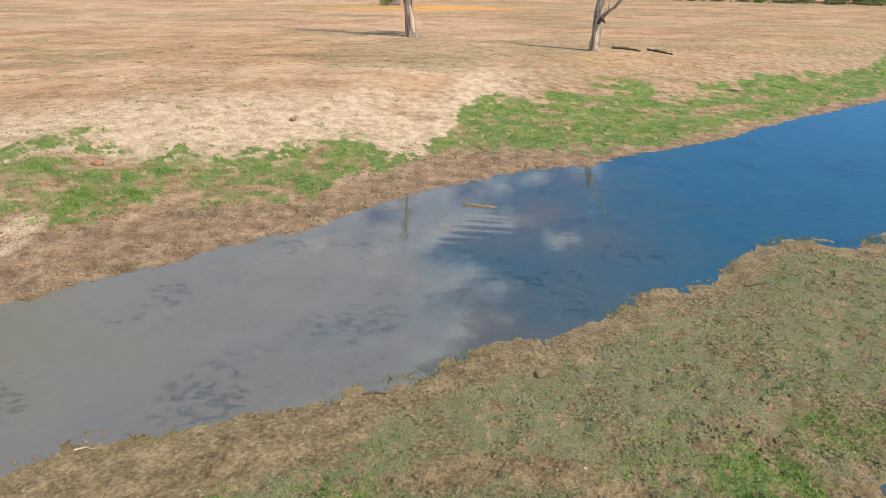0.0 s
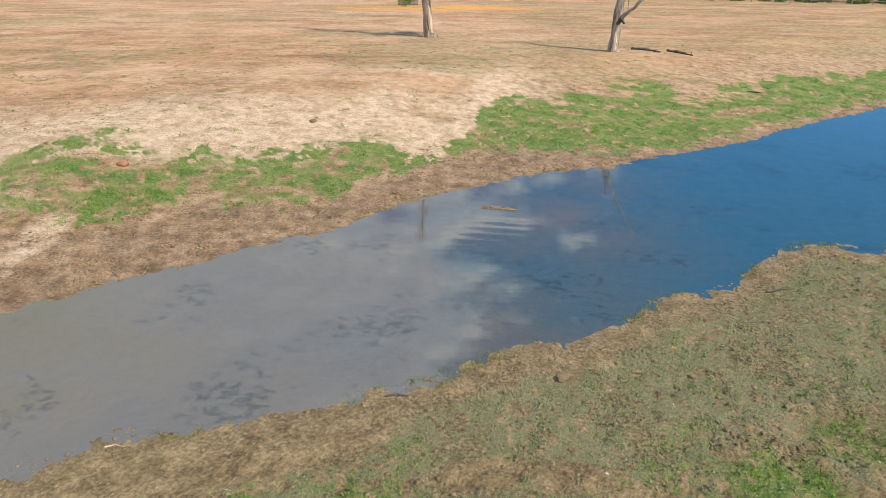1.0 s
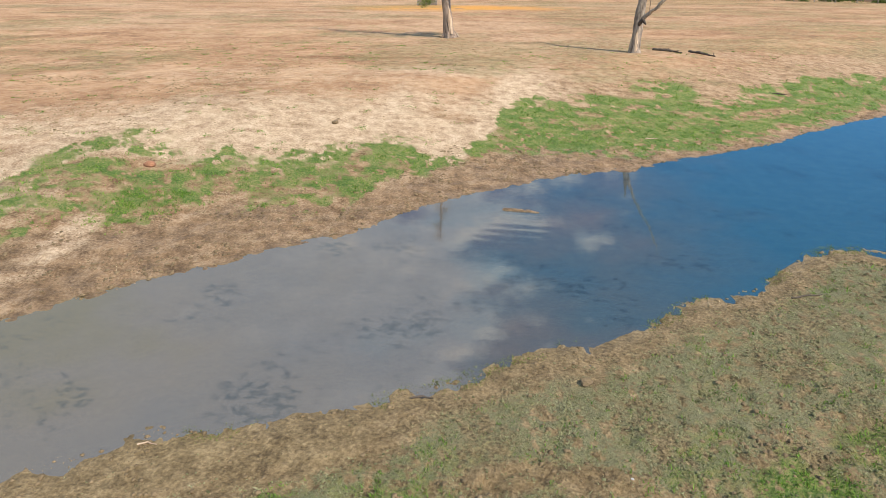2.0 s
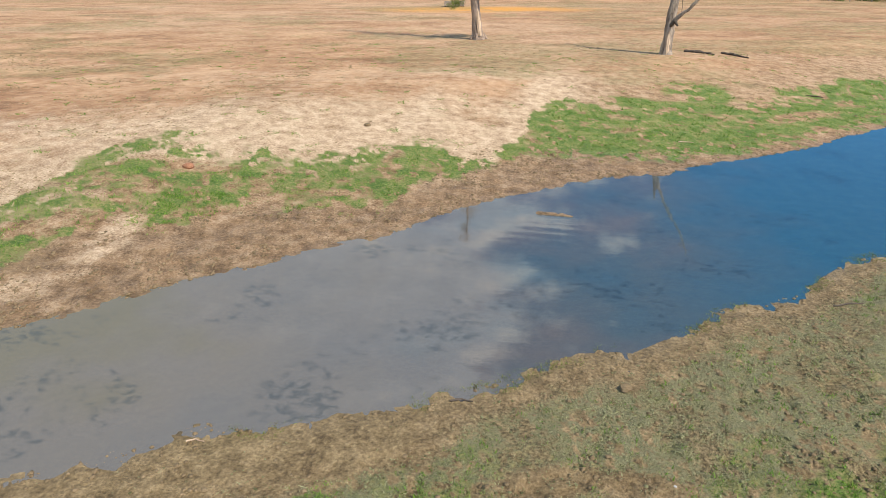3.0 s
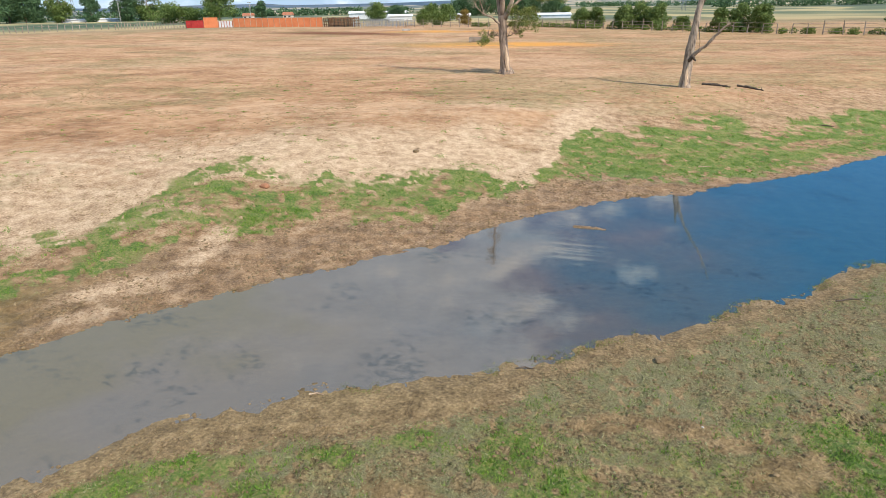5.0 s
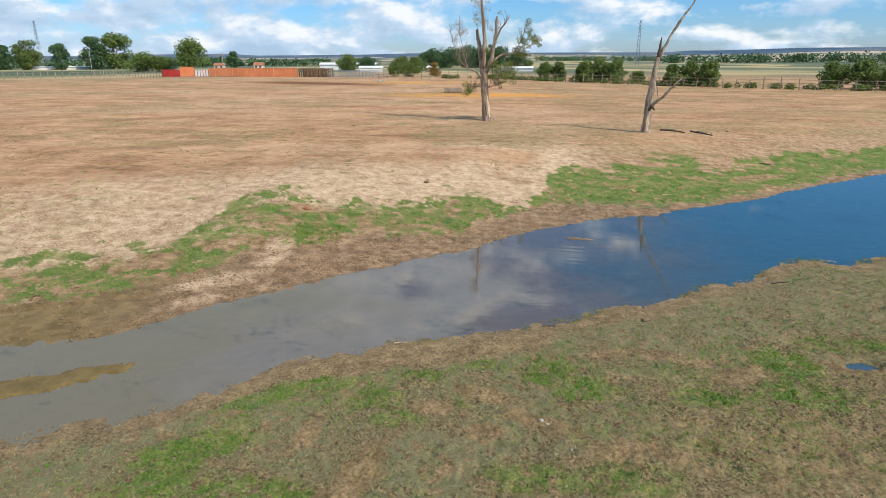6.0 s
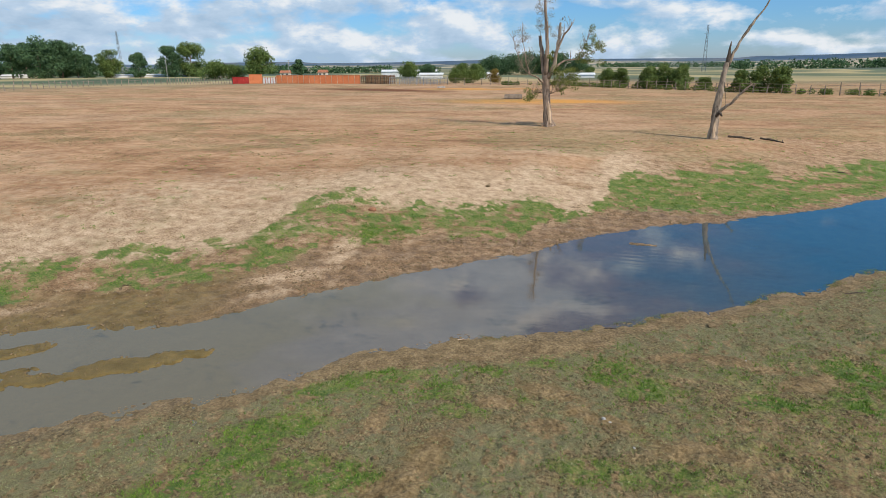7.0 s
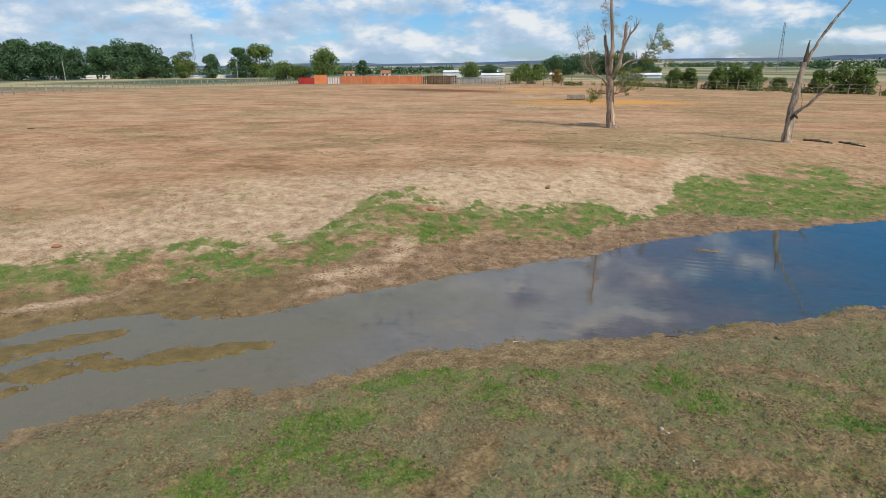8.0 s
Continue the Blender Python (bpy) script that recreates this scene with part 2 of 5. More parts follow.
def cover(x, y, df, dn):
    """What covers the ground: grass, paleness of the sand, wetness, straw, weed, dark manure, each 0 to 1."""
    n1, n2, n3 = fbm(x, y, 3.0, 71), fbm(x, y, 0.9, 81, 5, 0.65), fbm(x, y, 9.0, 91, 3)
    lo, hi = along(GRASS_LOW, x), along(GRASS_HIGH, x)
    inside = np.minimum(y - lo + 0.25 + 1.6 * (n1 - 0.5) + 1.5 * (n2 - 0.5), hi - y + 0.3 + 2.6 * (n1 - 0.5) + 1.8 * (n2 - 0.5))
    inside = inside + 0.7 * smooth((x + 10) / 3) * smooth((4 - x) / 3) + 1.4 * smooth((-9.5 - x) / 2) + 0.6 * smooth((x - 2) / 2)
    frag = fbm(x, y, 0.38, 191, 4, 0.72)
    lush = 0.78 + 0.22 * smooth((x + 2) / 8) - 0.12 * smooth((-8 - x) / 4)
    holes = smooth((n2 - 0.40) / 0.14) * smooth((-7 - x) / 5) + 1 - smooth((-7 - x) / 5)
    thin = fbm(x, y, 0.55, 171, 4, 0.65)
    grass = smooth(inside / 2.2 + 0.35) * lush * (0.55 + 0.6 * smooth((n2 - 0.34) / 0.22)) * (0.62 + 0.5 * smooth((thin - 0.36) / 0.2)) * (0.60 + 0.40 * holes)
    grass = grass * smooth((frag - 0.50 + 0.22 * np.clip(inside / 1.6, -1, 1)) / 0.09)
    # broken patches of grass on the rise past the lush bank, and the bare tongue in it
    patch = np.maximum.reduce([spot(x, y, 11.23, 43.29, 1.6, 1.8, 0), spot(x, y, 10.08, 39.69, 2.4, 1.6, 10), spot(x, y, 18.6, 45.92, 3.0, 1.2, 25), spot(x, y, 7.39, 40.58, 1.6, 0.8, 0), 0.7 * spot(x, y, -11.15, 27.45, 1.6, 0.9, 15)])
    grass = np.maximum(grass, patch * smooth((n2 - 0.36) / 0.16))
    grass = grass * (1 - 0.9 * spot(x, y, 15.37, 40.52, 2.0, 0.55, 35) * (n2 > 0.4))
    trail = np.minimum(1, np.maximum.reduce([spot(x, y, -8.78, 22.64, 0.5, 1.5, 5), spot(x, y, -9.83, 19.58, 1.7, 0.45, 42), spot(x, y, -17.56, 14.28, 1.7, 0.35, 48), 0.7 * spot(x, y, -9.82, 17.92, 0.9, 0.3, 45)]))
    grass = grass * (1 - 0.9 * trail)
    field = smooth((df - 4) / 6)
    sparse = smooth((fbm(x * 0.45, y, 5.0, 41, 4, 0.6) - 0.54) / 0.10) * field * (0.12 + 0.22 * smooth((y - 40) / 25))
    grass = np.where(df > 0, np.maximum(grass, sparse * smooth((n2 - 0.38) / 0.2)), 0)
    # near bank: thin weedy turf with bare mud between
    bare = np.maximum.reduce([spot(x, y, cx, cy, rx, ry, a) for cx, cy, rx, ry, a in (
        (5.89, 14.53, 0.7, 0.34, 20), (0.96, 12.01, 0.8, 0.25, -25), (-0.14, 13.06, 0.7, 0.3, -20), (2.84, 11.16, 0.9, 0.25, -5), (-1.25, 12.39, 0.5, 0.25, 0), (-2.57, 14.76, 0.8, 0.3, 20),
        (5.11, 15.16, 0.5, 0.2, 0), (-2.46, 9.9, 0.32, 0.9, -8), (-2.77, 8.69, 0.40, 0.9, -8), (2.55, 11.07, 0.6, 0.2, 10), (-3.79, 11.15, 0.22, 0.5, 0), (-0.24, 11.55, 0.4, 0.25, 0),
        (2.95, 15.45, 0.8, 0.3, 15), (4.23, 15.5, 0.7, 0.25, 0), (0.36, 15.85, 0.9, 0.4, 15), (-2.57, 15.87, 1.2, 0.45, 22), (8.69, 15.12, 0.6, 0.3, 0), (1.85, 9.19, 0.8, 0.3, 0))])
    vivid = np.maximum.reduce([spot(x, y, cx, cy, rx, ry, a) for cx, cy, rx, ry, a in (
        (1.26, 14.31, 0.55, 0.75, -30), (1.86, 13.29, 0.5, 0.5, -30), (-0.44, 14.58, 0.4, 0.35, 0), (-3.99, 13.29, 0.7, 0.45, 20), (-5.33, 12.42, 0.9, 0.4, 35), (7.24, 15.17, 0.8, 1.2, 0),
        (-2.56, 12.63, 0.7, 0.5, 0), (-1.65, 13.92, 0.5, 0.3, 0), (-2.06, 11.91, 0.6, 0.4, 0), (4.71, 13.39, 0.8, 0.4, 0), (7.34, 13.69, 1.3, 0.7, 0), (9.17, 16.57, 1.2, 0.7, 0),
        (0.86, 10.11, 1.0, 0.5, 0), (2.35, 10.17, 1.1, 0.5, 0), (-5.94, 10.39, 1.1, 0.6, 30), (-6.25, 9.18, 1.1, 0.6, 40), (-6.67, 8.06, 1.2, 0.7, 30), (-0.85, 12.47, 0.4, 0.3, 0), (-4.19, 9.13, 1.3, 0.6, 0), (2.25, 13.77, 0.5, 0.4, 0))])
    n4 = fbm(x, y, 0.16, 141, 3, 0.6)
    rim = 0.10 + 0.55 * smooth((2.5 - x) / 3.5) * smooth((x + 6) / 3) + 1.3 * (n1 - 0.45) + 1.2 * (n2 - 0.5)
    margin = (1 - smooth((dn - rim) / 0.7)) * (dn > -0.1)
    turf = smooth((n4 - 0.16) / 0.34) * (0.6 + 0.4 * smooth((n2 - 0.25) / 0.3)) * smooth((dn - 0.05) / 1.2) * (1 - 0.80 * smooth(bare * (0.15 + 1.3 * n2) / 0.9)) * (1 - 0.85 * margin)
    grass = np.where(dn > 0, np.maximum(0.26 * turf, turf * np.maximum(0.85 * vivid * (0.45 + n1), smooth((n1 - 0.42) / 0.25) * 0.40)), grass)
    weed = np.where(dn > 0, turf * (1 - 0.5 * vivid) * smooth(0.6 + n1) * (1 - 0.45 * smooth((x - 1) / 4) * smooth((16 - y) / 2.5)), 0.0)
    streak = fbm(x * 0.35, y, 7.0, 131, 4, 0.55)
    beyond = y - hi + 3.5 * (n3 - 0.5)
    pale = np.where(df > 0, smooth((10.5 - beyond) / 7.0) * smooth((y - hi + 1.6 + 2.2 * (n1 - 0.5)) / 1.8) * (0.95 - 0.75 * smooth((x - 2) / 6)) * smooth((n1 - 0.05) / 0.35), 0)
    pale = np.maximum(pale, np.where(df > 0, field * smooth((streak - 0.46) / 0.2) * 0.26, 0))
    pale = np.maximum(pale, np.maximum.reduce([spot(x, y, -8.82, 31.68, 3.2, 1.6, 5), 0.9 * trail, 0.95 * spot(x, y, -13.5, 27.0, 9.0, 5.0, 20) * smooth((n1 - 0.15) / 0.3) * smooth((y - hi + 1.0) / 1.5), 0.9 * spot(x, y, -13.28, 23.58, 2.6, 1.2, 25), 0.8 * spot(x, y, -19.19, 19.7, 4, 1.2, 40), 0.6 * spot(x, y, 0.89, 44.44, 6, 1.6, 0)]))
    wet = 1 - smooth((np.maximum(df, dn) - 0.05) / (0.8 + 1.2 * smooth((-8 - x) / 5)))
    wet = np.maximum(wet, np.where(dn > 0, 0.38 * smooth(0.3 + n1), 0))
    mudband = smooth((lo - y + 0.4 + 2.0 * (n1 - 0.5)) / 1.4) * (df > 0) * (1 - 0.85 * trail)
    wet = np.maximum(wet, mudband * (0.42 + 0.5 * smooth((n2 - 0.35) / 0.3) + 0.25 * smooth((-9 - x) / 3)) * 0.9)
    straw = np.maximum.reduce([spot(x, y, -5.0, 102, 12, 5.5, 0), spot(x, y, -22, 150, 11, 5.0, 0)]) * smooth((fbm(x, y, 4, 47) - 0.2) / 0.25)
    manure = np.maximum.reduce([spot(x, y, -46, 145, 17, 5.0, -25), 0.7 * spot(x, y, -7.91, 49.39, 4.5, 0.4, 0)])
    tinge = np.where(df > 0, field * smooth((fbm(x * 0.6, y, 7.0, 151, 5, 0.62) - 0.50) / 0.10) * (0.35 + 0.65 * smooth((y - 32) / 14)), 0)
    tinge = np.maximum(tinge, np.where(df > 0, 0.95 * smooth((x + 0.12 * y - 9) / 10) * smooth((y - 47) / 8) * smooth((fbm(x * 0.4, y, 6.0, 161, 4, 0.6) - 0.30) / 0.25), 0))
    green = np.maximum.reduce([spot(x, y, cx, cy, rx, ry, a) for cx, cy, rx, ry, a in ((-23.6, 23.9, 1.8, 0.9, 10), (-28, 31, 3.2, 1.1, 5), (-25.2, 19.9, 3.0, 1.0, 30), (-34, 31.5, 4.0, 1.3, 0), (-25, 50, 7, 2.4, 0), (-42, 46, 6, 2.2, 0), (-12, 58, 5, 1.6, 0))])
    tinge = np.maximum(tinge, green * smooth((fbm(x, y, 1.6, 201, 4, 0.65) - 0.34) / 0.2))
    bald = np.where(dn > -0.1, np.clip(np.maximum(margin, 1.1 * smooth(bare * (0.15 + 1.3 * n2) / 0.9) + 0.75 * smooth((n2 - 0.49) / 0.10)), 0, 1), 0)
    return grass, pale, wet, straw, weed, manure, tinge, bald


def sheet(az, rad):
    """Vertices and faces of a fan-shaped sheet of ground round the origin."""
    a, r = np.meshgrid(az, rad, indexing="ij")
    x, y = -np.sin(a) * r, np.cos(a) * r
    i = np.arange(len(az) * len(rad)).reshape(len(az), len(rad))
    f = np.stack([i[:-1, :-1], i[1:, :-1], i[1:, 1:], i[:-1, 1:]], -1).reshape(-1, 4)
    return x.ravel(), y.ravel(), f


def mesh_from(name, verts, faces, mats, attrs=None, smoothed=True):
    me = bpy.data.meshes.new(name)
    k = faces.shape[1]
    me.vertices.add(len(verts))
    me.vertices.foreach_set("co", np.asarray(verts, np.float32).ravel())
    me.loops.add(faces.size)
    me.loops.foreach_set("vertex_index", faces.astype(np.int32).ravel())
    me.polygons.add(len(faces))
    me.polygons.foreach_set("loop_start", np.arange(0, faces.size, k, dtype=np.int32))
    me.update(calc_edges=True)
    if smoothed:
        me.polygons.foreach_set("use_smooth", np.ones(len(faces), bool))
    for key, v in (attrs or {}).items():
        at = me.attributes.new(key, "FLOAT", "POINT")
        at.data.foreach_set("value", np.asarray(v, np.float32))
    for m in mats:
        me.materials.append(m)
    me.validate()
    return me


SKYLINE = [(-180, 0.5), (-23, 0.52), (-16, 0.34), (-9, 0.38), (-3, 0.39), (9, 0.36), (14, 0.24), (32, 0.15), (50, 0.35), (180, 0.4)]


def skyline(x, y):
    """Height of the skyline in degrees, by bearing."""
    return along(SKYLINE, np.degrees(np.arctan2(-x, y)))


def plain_height(x, y):
    """The plain beyond the field, falling or rising gently towards the hills."""
    r = np.hypot(x, y)
    past = np.maximum(r - 240, 0)
    return np.tan(np.radians(skyline(x, y) - 0.55)) * past * past / (past + 160)


def hills(x, y):
    """The plain and the low tablelands far off."""
    r = np.hypot(x, y)
    a = np.degrees(np.arctan2(-x, y))
    n = fbm(a, 0 * a, 9.0, 301, 4, 0.5)
    top = smooth((r - 2700) / 500) * r * (0.0080 + 0.0026 * smooth((n - 0.35) / 0.3))
    low = smooth((r - 700) / 900) * (2 + 0.0085 * r * fbm(x, y, 520, 311, 4))
    return plain_height(x, y) + np.where(r > 700, np.maximum(top, low) * smooth((r - 700) / 500), 0)


def base_z(x, y):
    """Where a thing stands that lies beyond the field."""
    return FIELD + float(plain_height(np.array([float(x)]), np.array([float(y)]))[0])


def ground_material():
    m, nt, p = material("trodden_ground")
    v = where(nt)
    big, mid, fin = noise_node(nt, v, 0.35, 4), noise_node(nt, v, 2.2, 6, 0.6), noise_node(nt, v, 14, 6, 0.65)
    tiny = noise_node(nt, v, 70, 3, 0.6)
    dirt = ramp(nt, math_node(nt, "ADD", math_node(nt, "MULTIPLY", mid, 0.6), math_node(nt, "MULTIPLY", fin, 0.4)), [(0.38, (0.140, 0.080, 0.038)), (0.50, (0.300, 0.180, 0.092)), (0.62, (0.445, 0.290, 0.165))])
    sand = ramp(nt, math_node(nt, "ADD", math_node(nt, "MULTIPLY", mid, 0.5), math_node(nt, "MULTIPLY", fin, 0.5)), [(0.38, (0.315, 0.202, 0.118)), (0.50, (0.525, 0.370, 0.230)), (0.61, (0.67, 0.50, 0.335))])
    mott = noise_node(nt, v, 1.3, 6, 0.68)
    speck = math_node(nt, "ADD", math_node(nt, "MULTIPLY", math_node(nt, "SUBTRACT", mott, 0.5), 2.6), math_node(nt, "MULTIPLY", math_node(nt, "SUBTRACT", fin, 0.5), 1.6))
    close = attr(nt, "close")
    mottle = speck
    speck = math_node(nt, "MULTIPLY", speck, close)
    # the open field farther off: orange-tan, in long soft drifts
    drift = node(nt, "ShaderNodeMapping")
    nt.links.new(v, drift.inputs[0])
    drift.inputs["Scale"].default_value = (0.10, 0.15, 0.1)
    tan = ramp(nt, math_node(nt, "ADD", math_node(nt, "MULTIPLY", noise_node(nt, drift.outputs[0], 2.0, 10, 0.72, 0.3), 0.7), math_node(nt, "MULTIPLY", mid, 0.3)),
               [(0.36, (0.190, 0.094, 0.042)), (0.47, (0.345, 0.186, 0.092)), (0.60, (0.50, 0.305, 0.165))])
    dirt = mix_col(nt, attr(nt, "open"), dirt, tan)
    c = mix_col(nt, math_node(nt, "ADD", math_node(nt, "MULTIPLY", attr(nt, "pale"), 0.95), speck, True), dirt, sand)
    c = mix_col(nt, math_node(nt, "MULTIPLY", attr(nt, "manure"), math_node(nt, "ADD", 0.55, mid), True), c, (0.16, 0.058, 0.022))
    c = mix_col(nt, math_node(nt, "MULTIPLY", attr(nt, "straw"), math_node(nt, "ADD", 0.5, fin), True), c, (0.58, 0.27, 0.055))
    c = mix_col(nt, math_node(nt, "MULTIPLY", math_node(nt, "SUBTRACT", math_node(nt, "ADD", math_node(nt, "MULTIPLY", attr(nt, "tinge"), 1.0), math_node(nt, "ADD", mottle, math_node(nt, "MULTIPLY", math_node(nt, "SUBTRACT", big, 0.5), 2.0))), 0.34), 0.55, True), c, ramp(nt, mid, [(0.36, (0.120, 0.112, 0.038)), (0.62, (0.250, 0.205, 0.085))]))
    # mud: darker and browner where it is wet
    mud = ramp(nt, math_node(nt, "ADD", math_node(nt, "MULTIPLY", mid, 0.5), math_node(nt, "MULTIPLY", fin, 0.5)), [(0.38, (0.098, 0.058, 0.028)), (0.50, (0.215, 0.135, 0.070)), (0.62, (0.345, 0.225, 0.124))])
    c = mix_col(nt, math_node(nt, "MULTIPLY", attr(nt, "wet"), 0.75), c, mud)
    c = mix_col(nt, math_node(nt, "MULTIPLY", attr(nt, "olive"), math_node(nt, "ADD", 0.45, math_node(nt, "MULTIPLY", fin, 0.9)), True), c, ramp(nt, math_node(nt, "ADD", math_node(nt, "MULTIPLY", mid, 0.7), math_node(nt, "MULTIPLY", tiny, 0.3)), [(0.36, (0.120, 0.080, 0.016)), (0.64, (0.25, 0.175, 0.050))]))
    # weedy turf and grass between the tufts
    soil = ramp(nt, math_node(nt, "ADD", math_node(nt, "MULTIPLY", fin, 0.6), math_node(nt, "MULTIPLY", tiny, 0.4)), [(0.41, (0.044, 0.035, 0.016)), (0.50, (0.162, 0.123, 0.056)), (0.61, (0.36, 0.275, 0.138))])
    c = mix_col(nt, math_node(nt, "MULTIPLY", attr(nt, "nearbank"), 0.85), c, soil)
    c = mix_col(nt, math_node(nt, "MULTIPLY", attr(nt, "bald"), 0.9), c, ramp(nt, math_node(nt, "ADD", math_node(nt, "MULTIPLY", mid, 0.45), math_node(nt, "MULTIPLY", fin, 0.55)), [(0.38, (0.098, 0.064, 0.028)), (0.50, (0.235, 0.162, 0.076)), (0.62, (0.400, 0.285, 0.145))]))
    grain = noise_node(nt, v, 26, 4, 0.6)
    w = math_node(nt, "MULTIPLY", math_node(nt, "SUBTRACT", math_node(nt, "ADD", math_node(nt, "MULTIPLY", attr(nt, "weed"), 0.55), grain), 0.80), 5.0, True)
    c = mix_col(nt, w, c, ramp(nt, tiny, [(0.40, (0.094, 0.088, 0.037)), (0.60, (0.285, 0.260, 0.138))]))
    g = math_node(nt, "MULTIPLY", math_node(nt, "SUBTRACT", math_node(nt, "ADD", math_node(nt, "MULTIPLY", attr(nt, "grass"), 0.8), math_node(nt, "ADD", math_node(nt, "MULTIPLY", fin, 0.9), math_node(nt, "MULTIPLY", mott, 0.8))), 1.08), 3.6, True)
    c = mix_col(nt, g, c, ramp(nt, math_node(nt, "ADD", math_node(nt, "MULTIPLY", mott, 0.45), math_node(nt, "MULTIPLY", fin, 0.55)), [(0.40, (0.054, 0.106, 0.018)), (0.50, (0.128, 0.176, 0.038)), (0.61, (0.280, 0.232, 0.090))]))
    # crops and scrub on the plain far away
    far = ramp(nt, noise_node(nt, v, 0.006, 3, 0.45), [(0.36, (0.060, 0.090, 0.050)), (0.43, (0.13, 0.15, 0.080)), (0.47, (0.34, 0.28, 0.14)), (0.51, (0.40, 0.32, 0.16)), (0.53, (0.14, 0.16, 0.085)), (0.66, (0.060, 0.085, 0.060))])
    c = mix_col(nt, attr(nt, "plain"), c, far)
    # farther scrub and fields, distance haze mixed into the tones as grey-blue
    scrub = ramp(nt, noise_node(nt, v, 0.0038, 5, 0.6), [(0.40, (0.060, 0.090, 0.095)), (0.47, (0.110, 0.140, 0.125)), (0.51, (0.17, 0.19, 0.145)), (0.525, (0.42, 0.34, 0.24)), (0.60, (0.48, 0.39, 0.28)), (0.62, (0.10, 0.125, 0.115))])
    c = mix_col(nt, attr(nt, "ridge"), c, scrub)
    # hilltops: haze painted on as a blue base colour
    c = mix_col(nt, attr(nt, "crest_haze"), c, ramp(nt, noise_node(nt, v, 0.004, 4), [(0.4, (0.042, 0.080, 0.130)), (0.52, (0.075, 0.112, 0.155)), (0.62, (0.14, 0.15, 0.16))]))
    put(nt, p.inputs["Base Color"], c)
    put(nt, p.inputs["Roughness"], math_node(nt, "SUBTRACT", 0.92, math_node(nt, "MULTIPLY", attr(nt, "wet"), 0.42)))
    h = math_node(nt, "ADD", math_node(nt, "MULTIPLY", fin, 0.8), math_node(nt, "ADD", math_node(nt, "MULTIPLY", tiny, 0.3), math_node(nt, "MULTIPLY", grain, 0.5)))
    nrm = bump(nt, h, 1.0, 0.07)
    put(nt, nrm.node.inputs["Strength"], close)
    put(nt, p.inputs["Normal"], nrm)
    return m


def make_ground():
    inner = np.concatenate([np.geomspace(3.0, 9.0, 70)[:-1], np.geomspace(9.0, 48.0, 330)[:-1], np.geomspace(48, 260, 110)[:-1], np.geomspace(260, 4600, 90)])
    fine = np.radians(np.linspace(-48, 64, 590))
    x1, y1, f1 = sheet(fine, inner)
    x2, y2, f2 = sheet(np.radians(np.linspace(64, 312, 330)), np.concatenate([np.linspace(3.0, 20, 150)[:-1], np.geomspace(20, 4600, 80)]))
    x3, y3, f3 = sheet(np.radians(np.linspace(0, 360, 240)), np.concatenate([[0.0], np.linspace(0.1, 3.0, 36)]))
    x, y = np.concatenate([x1, x2, x3]), np.concatenate([y1, y2, y3])
    f = np.concatenate([f1, f2 + len(x1), f3 + len(x1) + len(x2)])
    z, df, dn = lie(x, y)
    r = np.hypot(x, y)
    z = np.where(r < 70, rough_ground(x, y, z, df, dn), z) + hills(x, y)
    grass, pale, wet, straw, weed, manure, tinge, bald = cover(x, y, df, dn)
    olive = np.maximum(bars(x, y) * (x < -9), smooth((-9 - x) / 4) * wet * (df > -0.3) * 0.8) + 0.5 * wet * ((df > -0.6) | (dn > -0.6)) * (z < 0.0)
    for cx, cy in ((5.89, 14.53), (-2.46, 10.1), (-2.77, 8.89), (8.69, 15.02), (-2.57, 15.98), (0.96, 12.01), (-0.14, 13.06), (2.84, 11.16)):
        olive = np.maximum(olive, 0.8 * spot(x, y, cx, cy, 0.9, 0.5))
    plain_far = smooth((r - 170) / 90)
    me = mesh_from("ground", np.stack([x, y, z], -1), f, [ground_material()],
                   dict(grass=grass, tinge=tinge, pale=pale, wet=wet, straw=straw, weed=weed, manure=manure, olive=np.clip(olive, 0, 1), plain=plain_far, ridge=smooth((r - 520) / 900), crest_haze=smooth((r - 2780) / 150), close=1 - 0.60 * smooth((r - 24) / 30) * (df > 0), open=smooth((y - along(GRASS_HIGH, x) - 2) / 9) * (df > 0), bald=bald, nearbank=smooth((dn + 0.2) / 0.5) * (r < 60) * (1 - 0.85 * bald)))
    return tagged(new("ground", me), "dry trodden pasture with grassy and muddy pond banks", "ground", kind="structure")


